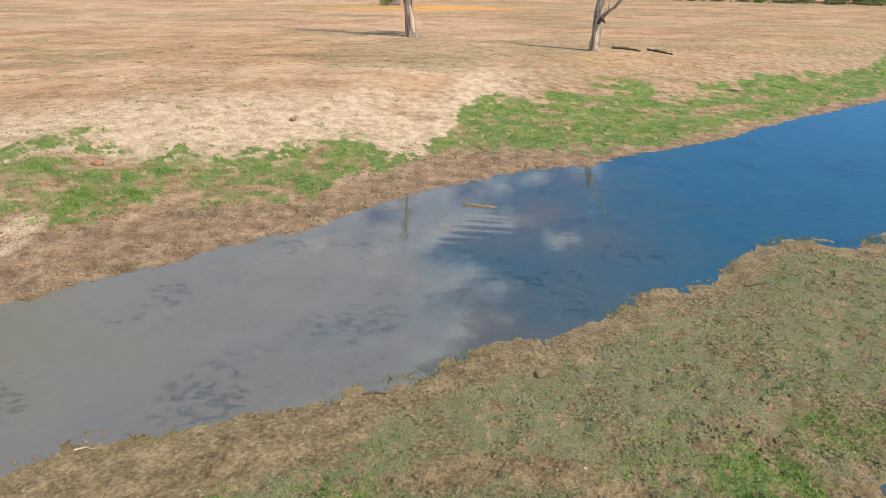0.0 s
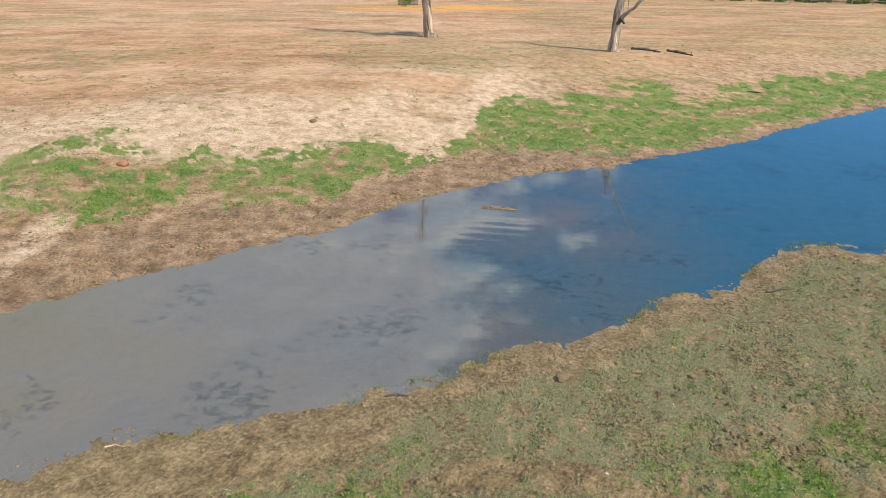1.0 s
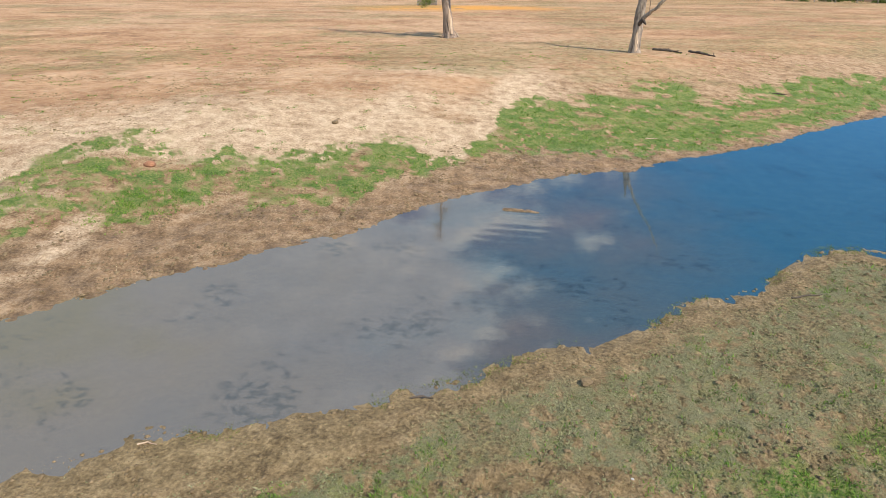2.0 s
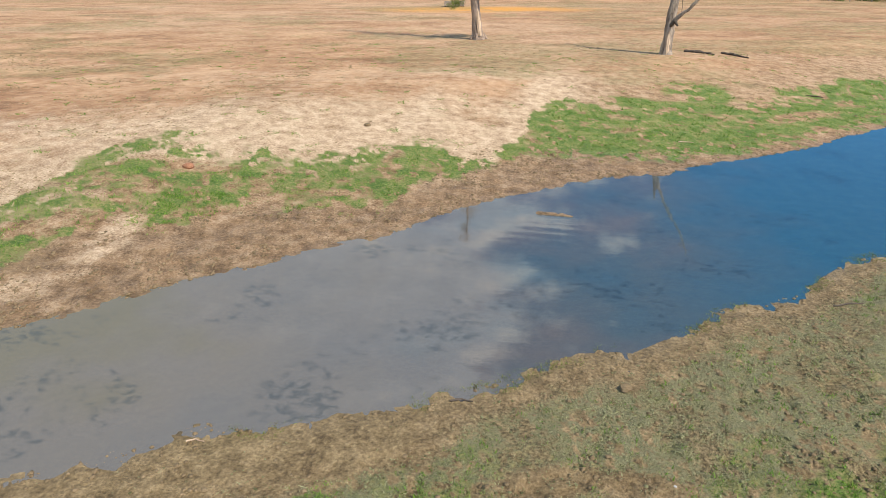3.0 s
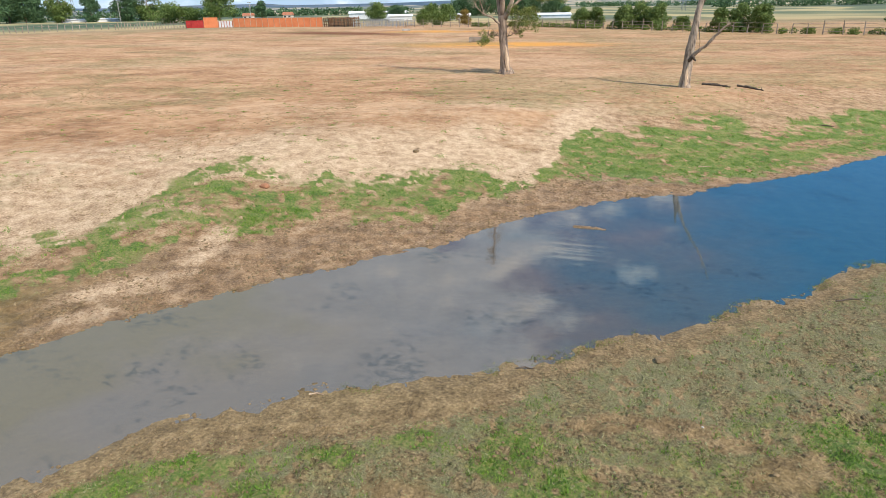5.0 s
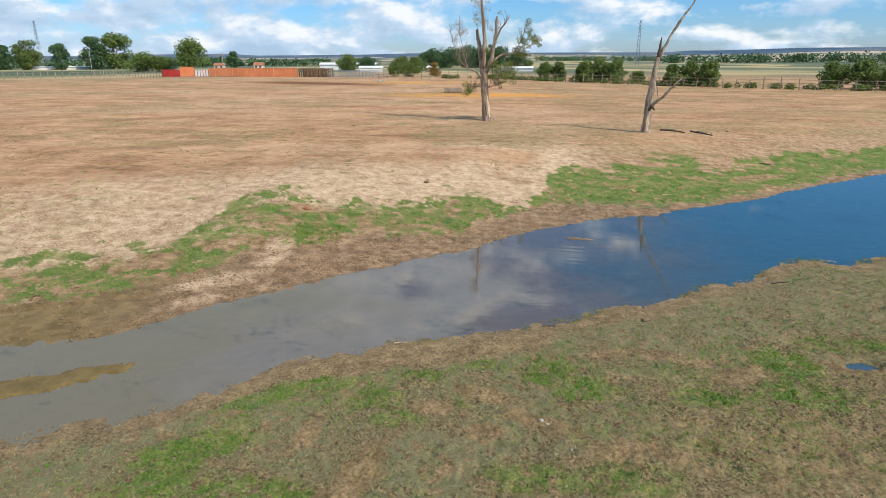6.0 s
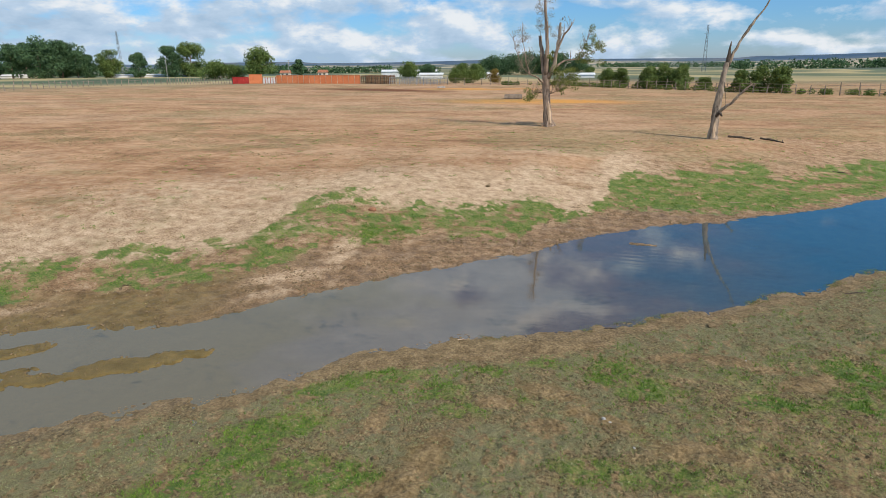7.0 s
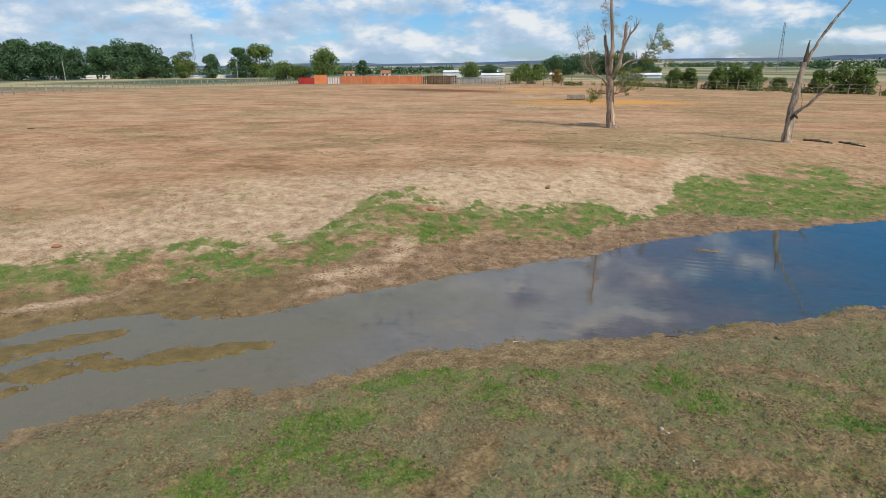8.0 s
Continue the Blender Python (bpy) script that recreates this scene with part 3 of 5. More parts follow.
def water_material():
    m, nt, p = material("pond_water")
    nt.nodes.remove(p)
    v = where(nt)
    st = node(nt, "ShaderNodeMapping")
    nt.links.new(v, st.inputs[0])
    st.inputs["Scale"].default_value = (1.0, 2.2, 1.0)
    h = math_node(nt, "ADD", noise_node(nt, st.outputs[0], 1.3, 3, 0.5), math_node(nt, "MULTIPLY", noise_node(nt, st.outputs[0], 9, 2, 0.5), 0.08))
    rel = node(nt, "ShaderNodeVectorMath", operation="DISTANCE")
    nt.links.new(v, rel.inputs[0])
    rel.inputs[1].default_value = (RIPPLE[0], RIPPLE[1], 0.0)
    axes = node(nt, "ShaderNodeSeparateXYZ")
    nt.links.new(v, axes.inputs[0])
    phase = math_node(nt, "ADD", math_node(nt, "MULTIPLY", axes.outputs[1], 13.0), math_node(nt, "MULTIPLY", axes.outputs[0], 1.6))
    ring = math_node(nt, "MULTIPLY", math_node(nt, "SINE", phase), ramp(nt, math_node(nt, "MULTIPLY", rel.outputs["Value"], 0.5), [(0.2, (0.5, 0.5, 0.5)), (0.85, (0, 0, 0))]))
    h = math_node(nt, "ADD", h, math_node(nt, "MULTIPLY", ring, 1.1))
    nrm = bump(nt, h, 0.05, 0.02)
    fr = node(nt, "ShaderNodeFresnel")
    fr.inputs[0].default_value = 1.4
    nt.links.new(nrm, fr.inputs[1])
    gl = node(nt, "ShaderNodeBsdfGlossy")
    gl.inputs["Roughness"].default_value = 0.03
    nt.links.new(nrm, gl.inputs["Normal"])
    tr = node(nt, "ShaderNodeBsdfTransparent")
    tr.inputs[0].default_value = (0.60, 0.62, 0.56, 1)
    # silt stirred up in the shallow end, clearer at the other, weed just under the surface
    sep = node(nt, "ShaderNodeSeparateXYZ")
    nt.links.new(v, sep.inputs[0])
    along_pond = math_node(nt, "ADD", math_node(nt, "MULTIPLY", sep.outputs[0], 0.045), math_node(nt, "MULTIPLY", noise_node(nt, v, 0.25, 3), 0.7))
    # blue end of the ramp: sky reflection painted into the diffuse colour
    murk_and_sky = ramp(nt, along_pond, [(0.0, (0.155, 0.116, 0.050)), (0.12, (0.172, 0.132, 0.090)), (0.40, (0.158, 0.134, 0.112)), (0.58, (0.085, 0.124, 0.132)), (0.84, (0.030, 0.122, 0.176))])
    wmap = node(nt, "ShaderNodeMapping")
    nt.links.new(v, wmap.inputs[0])
    wmap.inputs["Scale"].default_value = (1.2, 1.7, 1.0)
    wmap.inputs["Rotation"].default_value = (0, 0, 0.5)
    specks = math_node(nt, "ADD", noise_node(nt, wmap.outputs[0], 3.0, 6, 0.66, 0.6), math_node(nt, "MULTIPLY", math_node(nt, "SUBTRACT", noise_node(nt, v, 0.4, 3), 0.5), 0.9))
    weed = ramp(nt, specks, [(0.59, (1, 1, 1)), (0.74, (0.42, 0.46, 0.46))])
    silt_and_sky = node(nt, "ShaderNodeBsdfDiffuse")
    put(nt, silt_and_sky.inputs[0], mix_col(nt, 1.0, murk_and_sky, weed, "MULTIPLY"))
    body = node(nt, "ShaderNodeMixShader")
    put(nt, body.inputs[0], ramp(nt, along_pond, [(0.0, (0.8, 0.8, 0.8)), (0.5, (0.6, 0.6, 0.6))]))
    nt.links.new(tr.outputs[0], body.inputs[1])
    nt.links.new(silt_and_sky.outputs[0], body.inputs[2])
    mx = node(nt, "ShaderNodeMixShader")
    put(nt, mx.inputs[0], math_node(nt, "ADD", 0.11, math_node(nt, "MULTIPLY", fr.outputs[0], 0.89)))
    nt.links.new(body.outputs[0], mx.inputs[1])
    nt.links.new(gl.outputs[0], mx.inputs[2])
    nt.links.new(mx.outputs[0], nt.nodes["Material Output"].inputs[0])
    return m


def make_water():
    xs = np.linspace(-58, 88, 400)
    lo, hi = along(NEAR_EDGE, xs) - 1.6, along(FAR_EDGE, xs) + 1.6
    v = np.concatenate([np.stack([xs, lo, 0 * xs], -1), np.stack([xs, hi, 0 * xs], -1)])
    i = np.arange(len(xs) - 1)
    f = np.stack([i, i + 1, i + 1 + len(xs), i + len(xs)], -1)
    me = mesh_from("pond", v, f, [water_material()], smoothed=False)
    tagged(new("water_pond", me), "still shallow pond water mirroring sky and dead trees", "water", kind="structure")
    wm = me.materials[0]
    for cx, cy, rx, ry in ((9.14, 15.31, 0.55, 0.32),):
        a = np.linspace(0, 2 * math.pi, 25)[:-1]
        z0 = float(lie(np.array([cx]), np.array([cy]))[0][0]) + 0.075
        pv = np.stack([cx + rx * np.cos(a), cy + ry * np.sin(a), 0 * a + z0], -1)
        pm = bpy.data.meshes.new("puddle")
        pm.from_pydata(pv.tolist(), [], [list(range(24))])
        pm.materials.append(wm)
        tagged(new("water_puddle", pm), "small muddy puddle in the weedy bank", "puddle", kind="structure")


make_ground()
make_water()

# ---- helpers for things ----
def thing(name, at, label, category, group="", turn=0.0):
    ob = new(name)
    ob.empty_display_size = 0.2
    ob.matrix_basis = pose(*at, 0, 0, turn)
    return tagged(ob, label, category, group)


def part(name, bm, mat, parent, label="", smoothed=False):
    me = bpy.data.meshes.new(name)
    bm.to_mesh(me)
    bm.free()
    me.materials.append(mat)
    if smoothed:
        me.polygons.foreach_set("use_smooth", np.ones(len(me.polygons), bool))
    return link(name, me, parent, label)


def link(name, me, parent, label="", m=None):
    ob = new(name, me)
    ob.parent = parent
    if m is not None:
        ob.matrix_basis = m
    if label:
        ob["label"] = label
    return ob


def box(bm, x0, y0, z0, x1, y1, z1, bevel=0.0):
    g = bmesh.ops.create_cube(bm, size=1.0)["verts"]
    bmesh.ops.scale(bm, vec=(x1 - x0, y1 - y0, z1 - z0), verts=g)
    bmesh.ops.translate(bm, vec=((x0 + x1) / 2, (y0 + y1) / 2, (z0 + z1) / 2), verts=g)
    if bevel:
        es = list({e for v in g for e in v.link_edges})
        bmesh.ops.bevel(bm, geom=es, offset=bevel, segments=1, affect="EDGES", profile=0.5)
    return bm


def limb(bm, pts, radii, sides=8, rng=None, knots=0.0):
    """A tapering, slightly knotty tube along a line of points."""
    pts = [Vector(p) for p in pts]
    rings = []
    q, d0 = None, None
    for i, p in enumerate(pts):
        d = (pts[min(i + 1, len(pts) - 1)] - pts[max(i - 1, 0)]).normalized()
        q = d.to_track_quat("Z", "Y") if q is None else d0.rotation_difference(d) @ q
        d0 = d
        ring = []
        for k in range(sides):
            a = 2 * math.pi * k / sides
            r = radii[i] * (1 + (rng.uniform(-knots, knots) if rng else 0))
            ring.append(bm.verts.new(p + q @ Vector((r * math.cos(a), r * math.sin(a), 0))))
        rings.append(ring)
    for a, b in zip(rings, rings[1:]):
        for k in range(sides):
            bm.faces.new((a[k], a[(k + 1) % sides], b[(k + 1) % sides], b[k]))
    bm.faces.new(rings[0][::-1])
    bm.faces.new(rings[-1])
    return bm


def finer(pts, radii, n, rng, sway):
    """More points along a line, with a little sway."""
    out, rad = [], []
    for i in range(len(pts) - 1):
        for k in range(n):
            f = k / n
            p = Vector(pts[i]).lerp(Vector(pts[i + 1]), f)
            s = 0 if (i == 0 and k == 0) else sway
            out.append(p + Vector((rng.uniform(-s, s), rng.uniform(-s, s), rng.uniform(-s, s) * 0.4)))
            rad.append(radii[i] * (1 - f) + radii[i + 1] * f)
    out.append(Vector(pts[-1]))
    rad.append(radii[-1])
    return out, rad


def leaves(name, blobs, count, size, mat, parent, rng, label="", squash=0.8):
    """A crown: leaf-clump quads scattered through the shells of many small blobs (x, y, z, radius)."""
    blobs = np.array(blobs, float)
    w = blobs[:, 3] ** 2
    pick = rng.choice(len(blobs), count, p=w / w.sum())
    d = rng.normal(size=(count, 3))
    d /= np.linalg.norm(d, axis=1, keepdims=True)
    r = blobs[pick, 3] * rng.uniform(0.35, 1.08, count) ** 0.6
    c = blobs[pick, :3] + d * r[:, None] * [1, 1, squash]
    u = rng.normal(size=(count, 3))
    u /= np.linalg.norm(u, axis=1, keepdims=True)
    v = np.cross(u, d + 0.4 * rng.normal(size=(count, 3)))
    v /= np.linalg.norm(v, axis=1, keepdims=True) + 1e-9
    s = size * rng.uniform(0.55, 1.3, (count, 1))
    q = np.stack([c - u * s, c - v * s * 0.55, c + u * s, c + v * s * 0.55], 1).reshape(-1, 3)
    f = np.arange(4 * count).reshape(-1, 4)
    return link(name, mesh_from(name, q, f, [mat], smoothed=False), parent, label)


def height_at(x, y):
    z, df, dn = lie(np.array([float(x)]), np.array([float(y)]))
    if math.hypot(x, y) < 70:
        z = rough_ground(np.array([float(x)]), np.array([float(y)]), z, df, dn)
    return float(z[0])


bark = plain("grey_bark", (0.11, 0.076, 0.055), (0.42, 0.31, 0.225), 0.9, 3.5, 14, 0.06, upright=0.18)
dead_wood = plain("bleached_dead_wood", (0.075, 0.055, 0.040), (0.47, 0.37, 0.275), 0.85, 4.0, 13, 0.06, upright=0.16)
dark_wood = plain("dark_rotten_wood", (0.045, 0.034, 0.026), (0.13, 0.10, 0.075), 0.9, 4, 30, 0.02)
peeled = plain("peeled_trunk_wood", (0.30, 0.19, 0.12), (0.66, 0.49, 0.33), 0.8, 5, 18, 0.03, upright=0.2)
post_wood = plain("weathered_post_wood", (0.15, 0.12, 0.09), (0.38, 0.31, 0.24), 0.9, 1.2, 15, 0.02)
timber = plain("brown_timber", (0.10, 0.055, 0.03), (0.28, 0.16, 0.09), 0.85, 0.8, 9, 0.03)
red_paint = plain("orange_red_board_paint", (0.60, 0.180, 0.070), (0.76, 0.265, 0.115), 0.7, 0.3, 3, 0.01)
deep_red = plain("dark_red_gate_paint", (0.30, 0.022, 0.02), (0.46, 0.05, 0.04), 0.6, 0.8, 8, 0.01)
rust_red = plain("faded_rust_red_paint", (0.36, 0.10, 0.045), (0.56, 0.20, 0.10), 0.8, 0.9, 7, 0.01)
white_paint = plain("white_sheet_metal", (0.55, 0.55, 0.54), (0.78, 0.78, 0.77), 0.5, 0.4, 5, 0.01)
steel = plain("dull_grey_steel", (0.14, 0.16, 0.18), (0.24, 0.26, 0.28), 0.6, 0.5, 5, 0.0, 0.3)
grey_metal = plain("galvanised_metal", (0.28, 0.29, 0.30), (0.46, 0.47, 0.48), 0.45, 0.9, 9, 0.005, 0.6)
concrete = plain("pale_concrete", (0.30, 0.28, 0.25), (0.52, 0.49, 0.45), 0.9, 1.5, 18, 0.01)
render_wall = plain("rendered_house_wall", (0.48, 0.42, 0.34), (0.68, 0.62, 0.53), 0.9, 0.6, 6, 0.01)
roof_tile = plain("clay_roof_tile", (0.28, 0.10, 0.055), (0.42, 0.18, 0.10), 0.85, 0.8, 6, 0.03)
dark_glass = plain("dark_window_glass", (0.02, 0.024, 0.03), (0.05, 0.055, 0.06), 0.2, 1, 3, 0.0)
leaf_dark = leafy("dark_green_leaves", (0.040, 0.085, 0.040), (0.110, 0.190, 0.076), 0.25)
leaf_olive = leafy("olive_green_leaves", (0.060, 0.104, 0.024), (0.190, 0.250, 0.062), 0.4)
leaf_mid = leafy("green_leaves", (0.055, 0.092, 0.018), (0.185, 0.235, 0.052), 0.5)
leaf_bright = leafy("yellow_green_leaves", (0.085, 0.115, 0.022), (0.26, 0.28, 0.07), 1.2)
leaf_gold = leafy("golden_dry_leaves", (0.15, 0.10, 0.02), (0.34, 0.24, 0.06), 0.5)
leaf_pale = leafy("pale_dry_twig_leaves", (0.20, 0.17, 0.12), (0.40, 0.35, 0.27), 1.5)
blade_green = leafy("grass_blades", (0.058, 0.136, 0.015), (0.240, 0.375, 0.054), 1.4)
blade_weed = leafy("grey_green_weed", (0.155, 0.152, 0.064), (0.410, 0.392, 0.205), 1.6)
blade_dry = leafy("dry_straw_blades", (0.30, 0.21, 0.11), (0.55, 0.43, 0.26), 1.3)
red_earth = plain("reddish_earth", (0.20, 0.085, 0.042), (0.42, 0.20, 0.11), 0.95, 4, 30, 0.02)
cushion = leafy("weed_cushion_leaves", (0.086, 0.080, 0.029), (0.265, 0.248, 0.120), 1.6)
tuft_mat = leafy("stubble_tuft", (0.19, 0.135, 0.062), (0.40, 0.29, 0.145), 1.0)
clod_mat = plain("mud_clod", (0.095, 0.066, 0.034), (0.290, 0.200, 0.108), 0.9, 1.4, 28, 0.02)

# ---- half-dead poplar on the field ----
def make_poplar():
    rng = random.Random(11)
    nr = np.random.default_rng(11)
    bx, by = -2.12, 61.9
    t = thing("poplar_tree", (bx, by, height_at(bx, by) - 0.1), "half-dead lopped poplar with sparse yellow-green leaves", "tree", turn=1.8)
    P = lambda px, py, d=0.0: (0.0497 * (px - 1085) - 0.0039 * (224 - py), d, 0.0522 * (224 - py))
    bm = bmesh.new()
    limb(bm, *finer([P(1085, 226), P(1084, 212), P(1084, 190), P(1083, 160), P(1083, 130)], [0.62, 0.45, 0.38, 0.35, 0.34], 3, rng, 0.015), 14, rng, 0.06)
    for a in range(5):
        an = a * 1.05 + 0.3
        limb(bm, [(0.40 * math.cos(an), 0.40 * math.sin(an), 0.6), (0.62 * math.cos(an), 0.62 * math.sin(an), 0.18), (0.90 * math.cos(an), 0.90 * math.sin(an), -0.12)], [0.09, 0.12, 0.05], 6, rng, 0.1)
    trunk = part("trunk", bm, bark, t, smoothed=True)
    bm = bmesh.new()
    limb(bm, *finer([P(1088, 216, -0.36), P(1087, 196, -0.27), P(1086, 172, -0.24)], [0.18, 0.20, 0.06], 2, rng, 0.02), 8, rng, 0.1)
    part("peeled_wood", bm, peeled, trunk, "peeled pale reddish wood at the trunk foot")
    lines = [
        ([P(1082, 136), P(1079, 110, 0.2), P(1077, 84, 0.3), P(1075, 61, 0.3)], [0.36, 0.28, 0.24, 0.20]),
        ([P(1084, 134), P(1087, 95, -0.2), P(1089, 50, -0.3), P(1087, 5, -0.2), P(1089, -40, 0), P(1090, -75, 0.1)], [0.34, 0.25, 0.20, 0.15, 0.09, 0.03]),
        ([P(1086, 136), P(1098, 118, -0.3), P(1104, 92, -0.5), P(1110, 66, -0.5), P(1114, 40, -0.5)], [0.33, 0.26, 0.21, 0.17, 0.13]),
        ([P(1105, 92, -0.5), P(1116, 66, -0.7), P(1128, 52, -0.9), P(1135, 42, -1.0)], [0.16, 0.12, 0.08, 0.03]),
        ([P(1099, 118, -0.3), P(1120, 104, 0.6), P(1145, 102, 1.0), P(1170, 92, 1.3), P(1190, 80, 1.5)], [0.15, 0.10, 0.07, 0.05, 0.02]),
        ([P(1145, 102, 1.0), P(1158, 80, 1.2), P(1172, 52, 1.3)], [0.06, 0.04, 0.015]),
        ([P(1081, 146), P(1068, 134, -0.5), P(1054, 128, -0.9), P(1047, 100, -1.0), P(1043, 70, -1.1), P(1044, 40, -1.0)], [0.15, 0.10, 0.08, 0.05, 0.03, 0.015]),
        ([P(1054, 128, -0.9), P(1040, 116, -1.2), P(1030, 85, -1.4), P(1026, 60, -1.4)], [0.06, 0.04, 0.025, 0.01]),
        ([P(1081, 162), P(1066, 160, 0.6), P(1052, 164, 1.0)], [0.08, 0.05, 0.02]),
        ([P(1085, 150), P(1104, 140, 0.8), P(1128, 132, 1.2)], [0.12, 0.07, 0.03]),
        ([P(1086, 165), P(1100, 158, -0.6), P(1112, 155, -0.9)], [0.06, 0.04, 0.015]),
    ]
    for pts, rad in lines:
        rad = [r * 0.76 for r in rad]
        bm = bmesh.new()
        limb(bm, *finer(pts, rad, 3, rng, 0.06), 7, rng, 0.08)
        for k in range(16 if rad[-1] < 0.05 else 5):
            j = rng.randrange(max(0, len(pts) - 4), len(pts) - 1)
            p = Vector(pts[j]).lerp(Vector(pts[j + 1]), rng.random())
            q = p + Vector((rng.uniform(-0.6, 0.6), rng.uniform(-0.5, 0.5), rng.uniform(0.15, 1.1)))
            limb(bm, [p, p.lerp(q, 0.5) + Vector((rng.uniform(-0.1, 0.1), 0, 0.05)), q], [0.026, 0.018, 0.008], 4)
        part("limb", bm, dead_wood if rad[-1] > 0.07 else bark, t, smoothed=True)

    def blobs(cx, cy, w, h, n, r, d=0.8):
        return [(*P(cx + nr.uniform(-w, w), cy + nr.uniform(-h, h), nr.uniform(-d, d)), r * nr.uniform(0.6, 1.3)) for _ in range(n)]
    leaves("foliage", blobs(1118, 132, 22, 14, 22, 0.50) + blobs(1132, 142, 10, 12, 8, 0.42), 3600, 0.060, leaf_bright, t, nr)
    leaves("foliage", blobs(1162, 90, 25, 20, 16, 0.36) + blobs(1185, 82, 10, 8, 7, 0.3) + blobs(1174, 62, 6, 16, 6, 0.28), 3000, 0.055, leaf_bright, t, nr)
    leaves("foliage", blobs(1056, 165, 10, 7, 9, 0.36) + blobs(1108, 158, 10, 7, 6, 0.28), 1500, 0.055, leaf_bright, t, nr)
    leaves("foliage", blobs(1092, 92, 8, 16, 6, 0.3), 320, 0.07, leaf_bright, t, nr)
    leaves("foliage", blobs(1044, 80, 14, 34, 20, 0.38) + blobs(1086, 20, 13, 40, 30, 0.40) + blobs(1088, -40, 9, 30, 14, 0.4) + blobs(1112, 50, 16, 18, 8, 0.3), 5200, 0.045, leaf_pale, t, nr, "thin dry twig ends")


# ---- leaning dead trunk by the pond ----
def make_dead_tree():
    rng = random.Random(5)
    bx, by = 11.2, 53.2
    t = thing("dead_tree", (bx, by, height_at(bx, by) - 0.1), "leaning bare dead tree with bleached broken trunk", "tree", turn=-12)
    P = lambda px, py, d=0.0: (0.0356 * (px - 1393) - 0.0061 * (250 - py), d, 0.0408 * (250 - py))
    bm = bmesh.new()
    limb(bm, *finer([P(1392, 253), P(1394, 240), P(1399, 218), P(1405, 190, 0.1), P(1413, 160, 0.2), P(1421, 130, 0.3), P(1430, 104, 0.4)], [0.50, 0.36, 0.32, 0.31, 0.25, 0.22, 0.19], 5, rng, 0.014), 13, rng, 0.10)
    trunk = part("trunk", bm, dead_wood, t, smoothed=True)
    bm = bmesh.new()
    limb(bm, *finer([P(1395, 246, -0.26), P(1398, 226, -0.20), P(1402, 205, -0.19)], [0.16, 0.18, 0.05], 2, rng, 0.02), 8, rng, 0.1)
    part("peeled_wood", bm, peeled, trunk, "pale barkless wood near the ground")
    for name, pts, rad, mat in (
        ("broken_stub", [P(1429, 108, 0.4), P(1435, 88, 0.4), P(1440, 66, 0.45)], [0.24, 0.17, 0.05], dark_wood),
        ("top_limb", [P(1431, 110, 0.4), P(1444, 86, 0.5), P(1460, 62, 0.6), P(1478, 40, 0.7), P(1494, 22, 0.8), P(1510, 4, 0.9), P(1528, -22, 1.0), P(1540, -44, 1.1)], [0.18, 0.14, 0.11, 0.15, 0.09, 0.08, 0.05, 0.02], dead_wood),
        ("side_branch", [P(1406, 200, 0.1), P(1416, 190, -0.2), P(1432, 180, -0.4), P(1446, 168, -0.5), P(1462, 153, -0.6), P(1478, 142, -0.7)], [0.16, 0.18, 0.13, 0.14, 0.10, 0.06], dead_wood),
        ("dangling_strip", [P(1423, 140, -0.1), P(1424, 165, -0.15), P(1423, 188, -0.1)], [0.03, 0.025, 0.01], dark_wood),
        ("burl", [P(1403, 204, -0.2), P(1410, 196, -0.4), P(1416, 203, -0.5)], [0.14, 0.17, 0.07], dark_wood),
    ):
        bm = bmesh.new()
        rad = [r * 0.76 for r in rad]
        limb(bm, *finer(pts, rad, 3, rng, 0.035), 8, rng, 0.12)
        if name in ("top_limb", "side_branch"):
            for k in range(6):
                p = Vector(pts[-1]).lerp(Vector(pts[-3]), rng.random())
                limb(bm, [p, p + Vector((rng.uniform(-0.35, 0.5), rng.uniform(-0.3, 0.3), rng.uniform(-0.1, 0.5)))], [0.03, 0.006], 4)
        part(name, bm, mat, t, smoothed=True)


def make_log(x0, y0, x1, y1, r, seed):
    rng = random.Random(seed)
    a, b = Vector((x0, y0, height_at(x0, y0) + r * 0.6)), Vector((x1, y1, height_at(x1, y1) + r * 0.6))
    t = thing("fallen_log", a, "dark fallen log lying on dry ground", "log", "logs by the dead tree")
    bm = bmesh.new()
    mid = (b - a) * 0.5 + Vector((0, 0.1, 0.03))
    limb(bm, *finer([Vector(), mid, b - a], [r, r * 1.1, r * 0.4], 6, rng, 0.06), 8, rng, 0.3)
    part("stem", bm, dark_wood, t, smoothed=True)
    for k in range(3):
        p = (b - a) * rng.uniform(0.3, 0.95)
        bm = bmesh.new()
        limb(bm, [p, p + Vector((rng.uniform(-0.1, 0.4), rng.uniform(-0.3, 0.3), rng.uniform(0.1, 0.3)))], [r * 0.4, 0.02], 5)
        part("broken_twig", bm, dark_wood, t)


make_poplar()
make_dead_tree()
make_log(12.66, 54.52, 14.42, 53.51, 0.09, 1)
make_log(14.98, 54.1, 16.44, 52.95, 0.08, 2)

# ---- loose things on the ground ----
def make_stick(name, x, y, length, r, turn, label, mat, seed):
    rng = random.Random(seed)
    z = height_at(x, y)
    t = thing(name, (x, y, z + r), label, "stick", turn=turn)
    bm = bmesh.new()
    limb(bm, *finer([(-length / 2, 0, 0), (0, 0.04, 0.01), (length / 2, 0, 0)], [r, r * 0.9, r * 0.4], 3, rng, r * 0.6), 6, rng, 0.1)
    part("shaft", bm, mat, t)


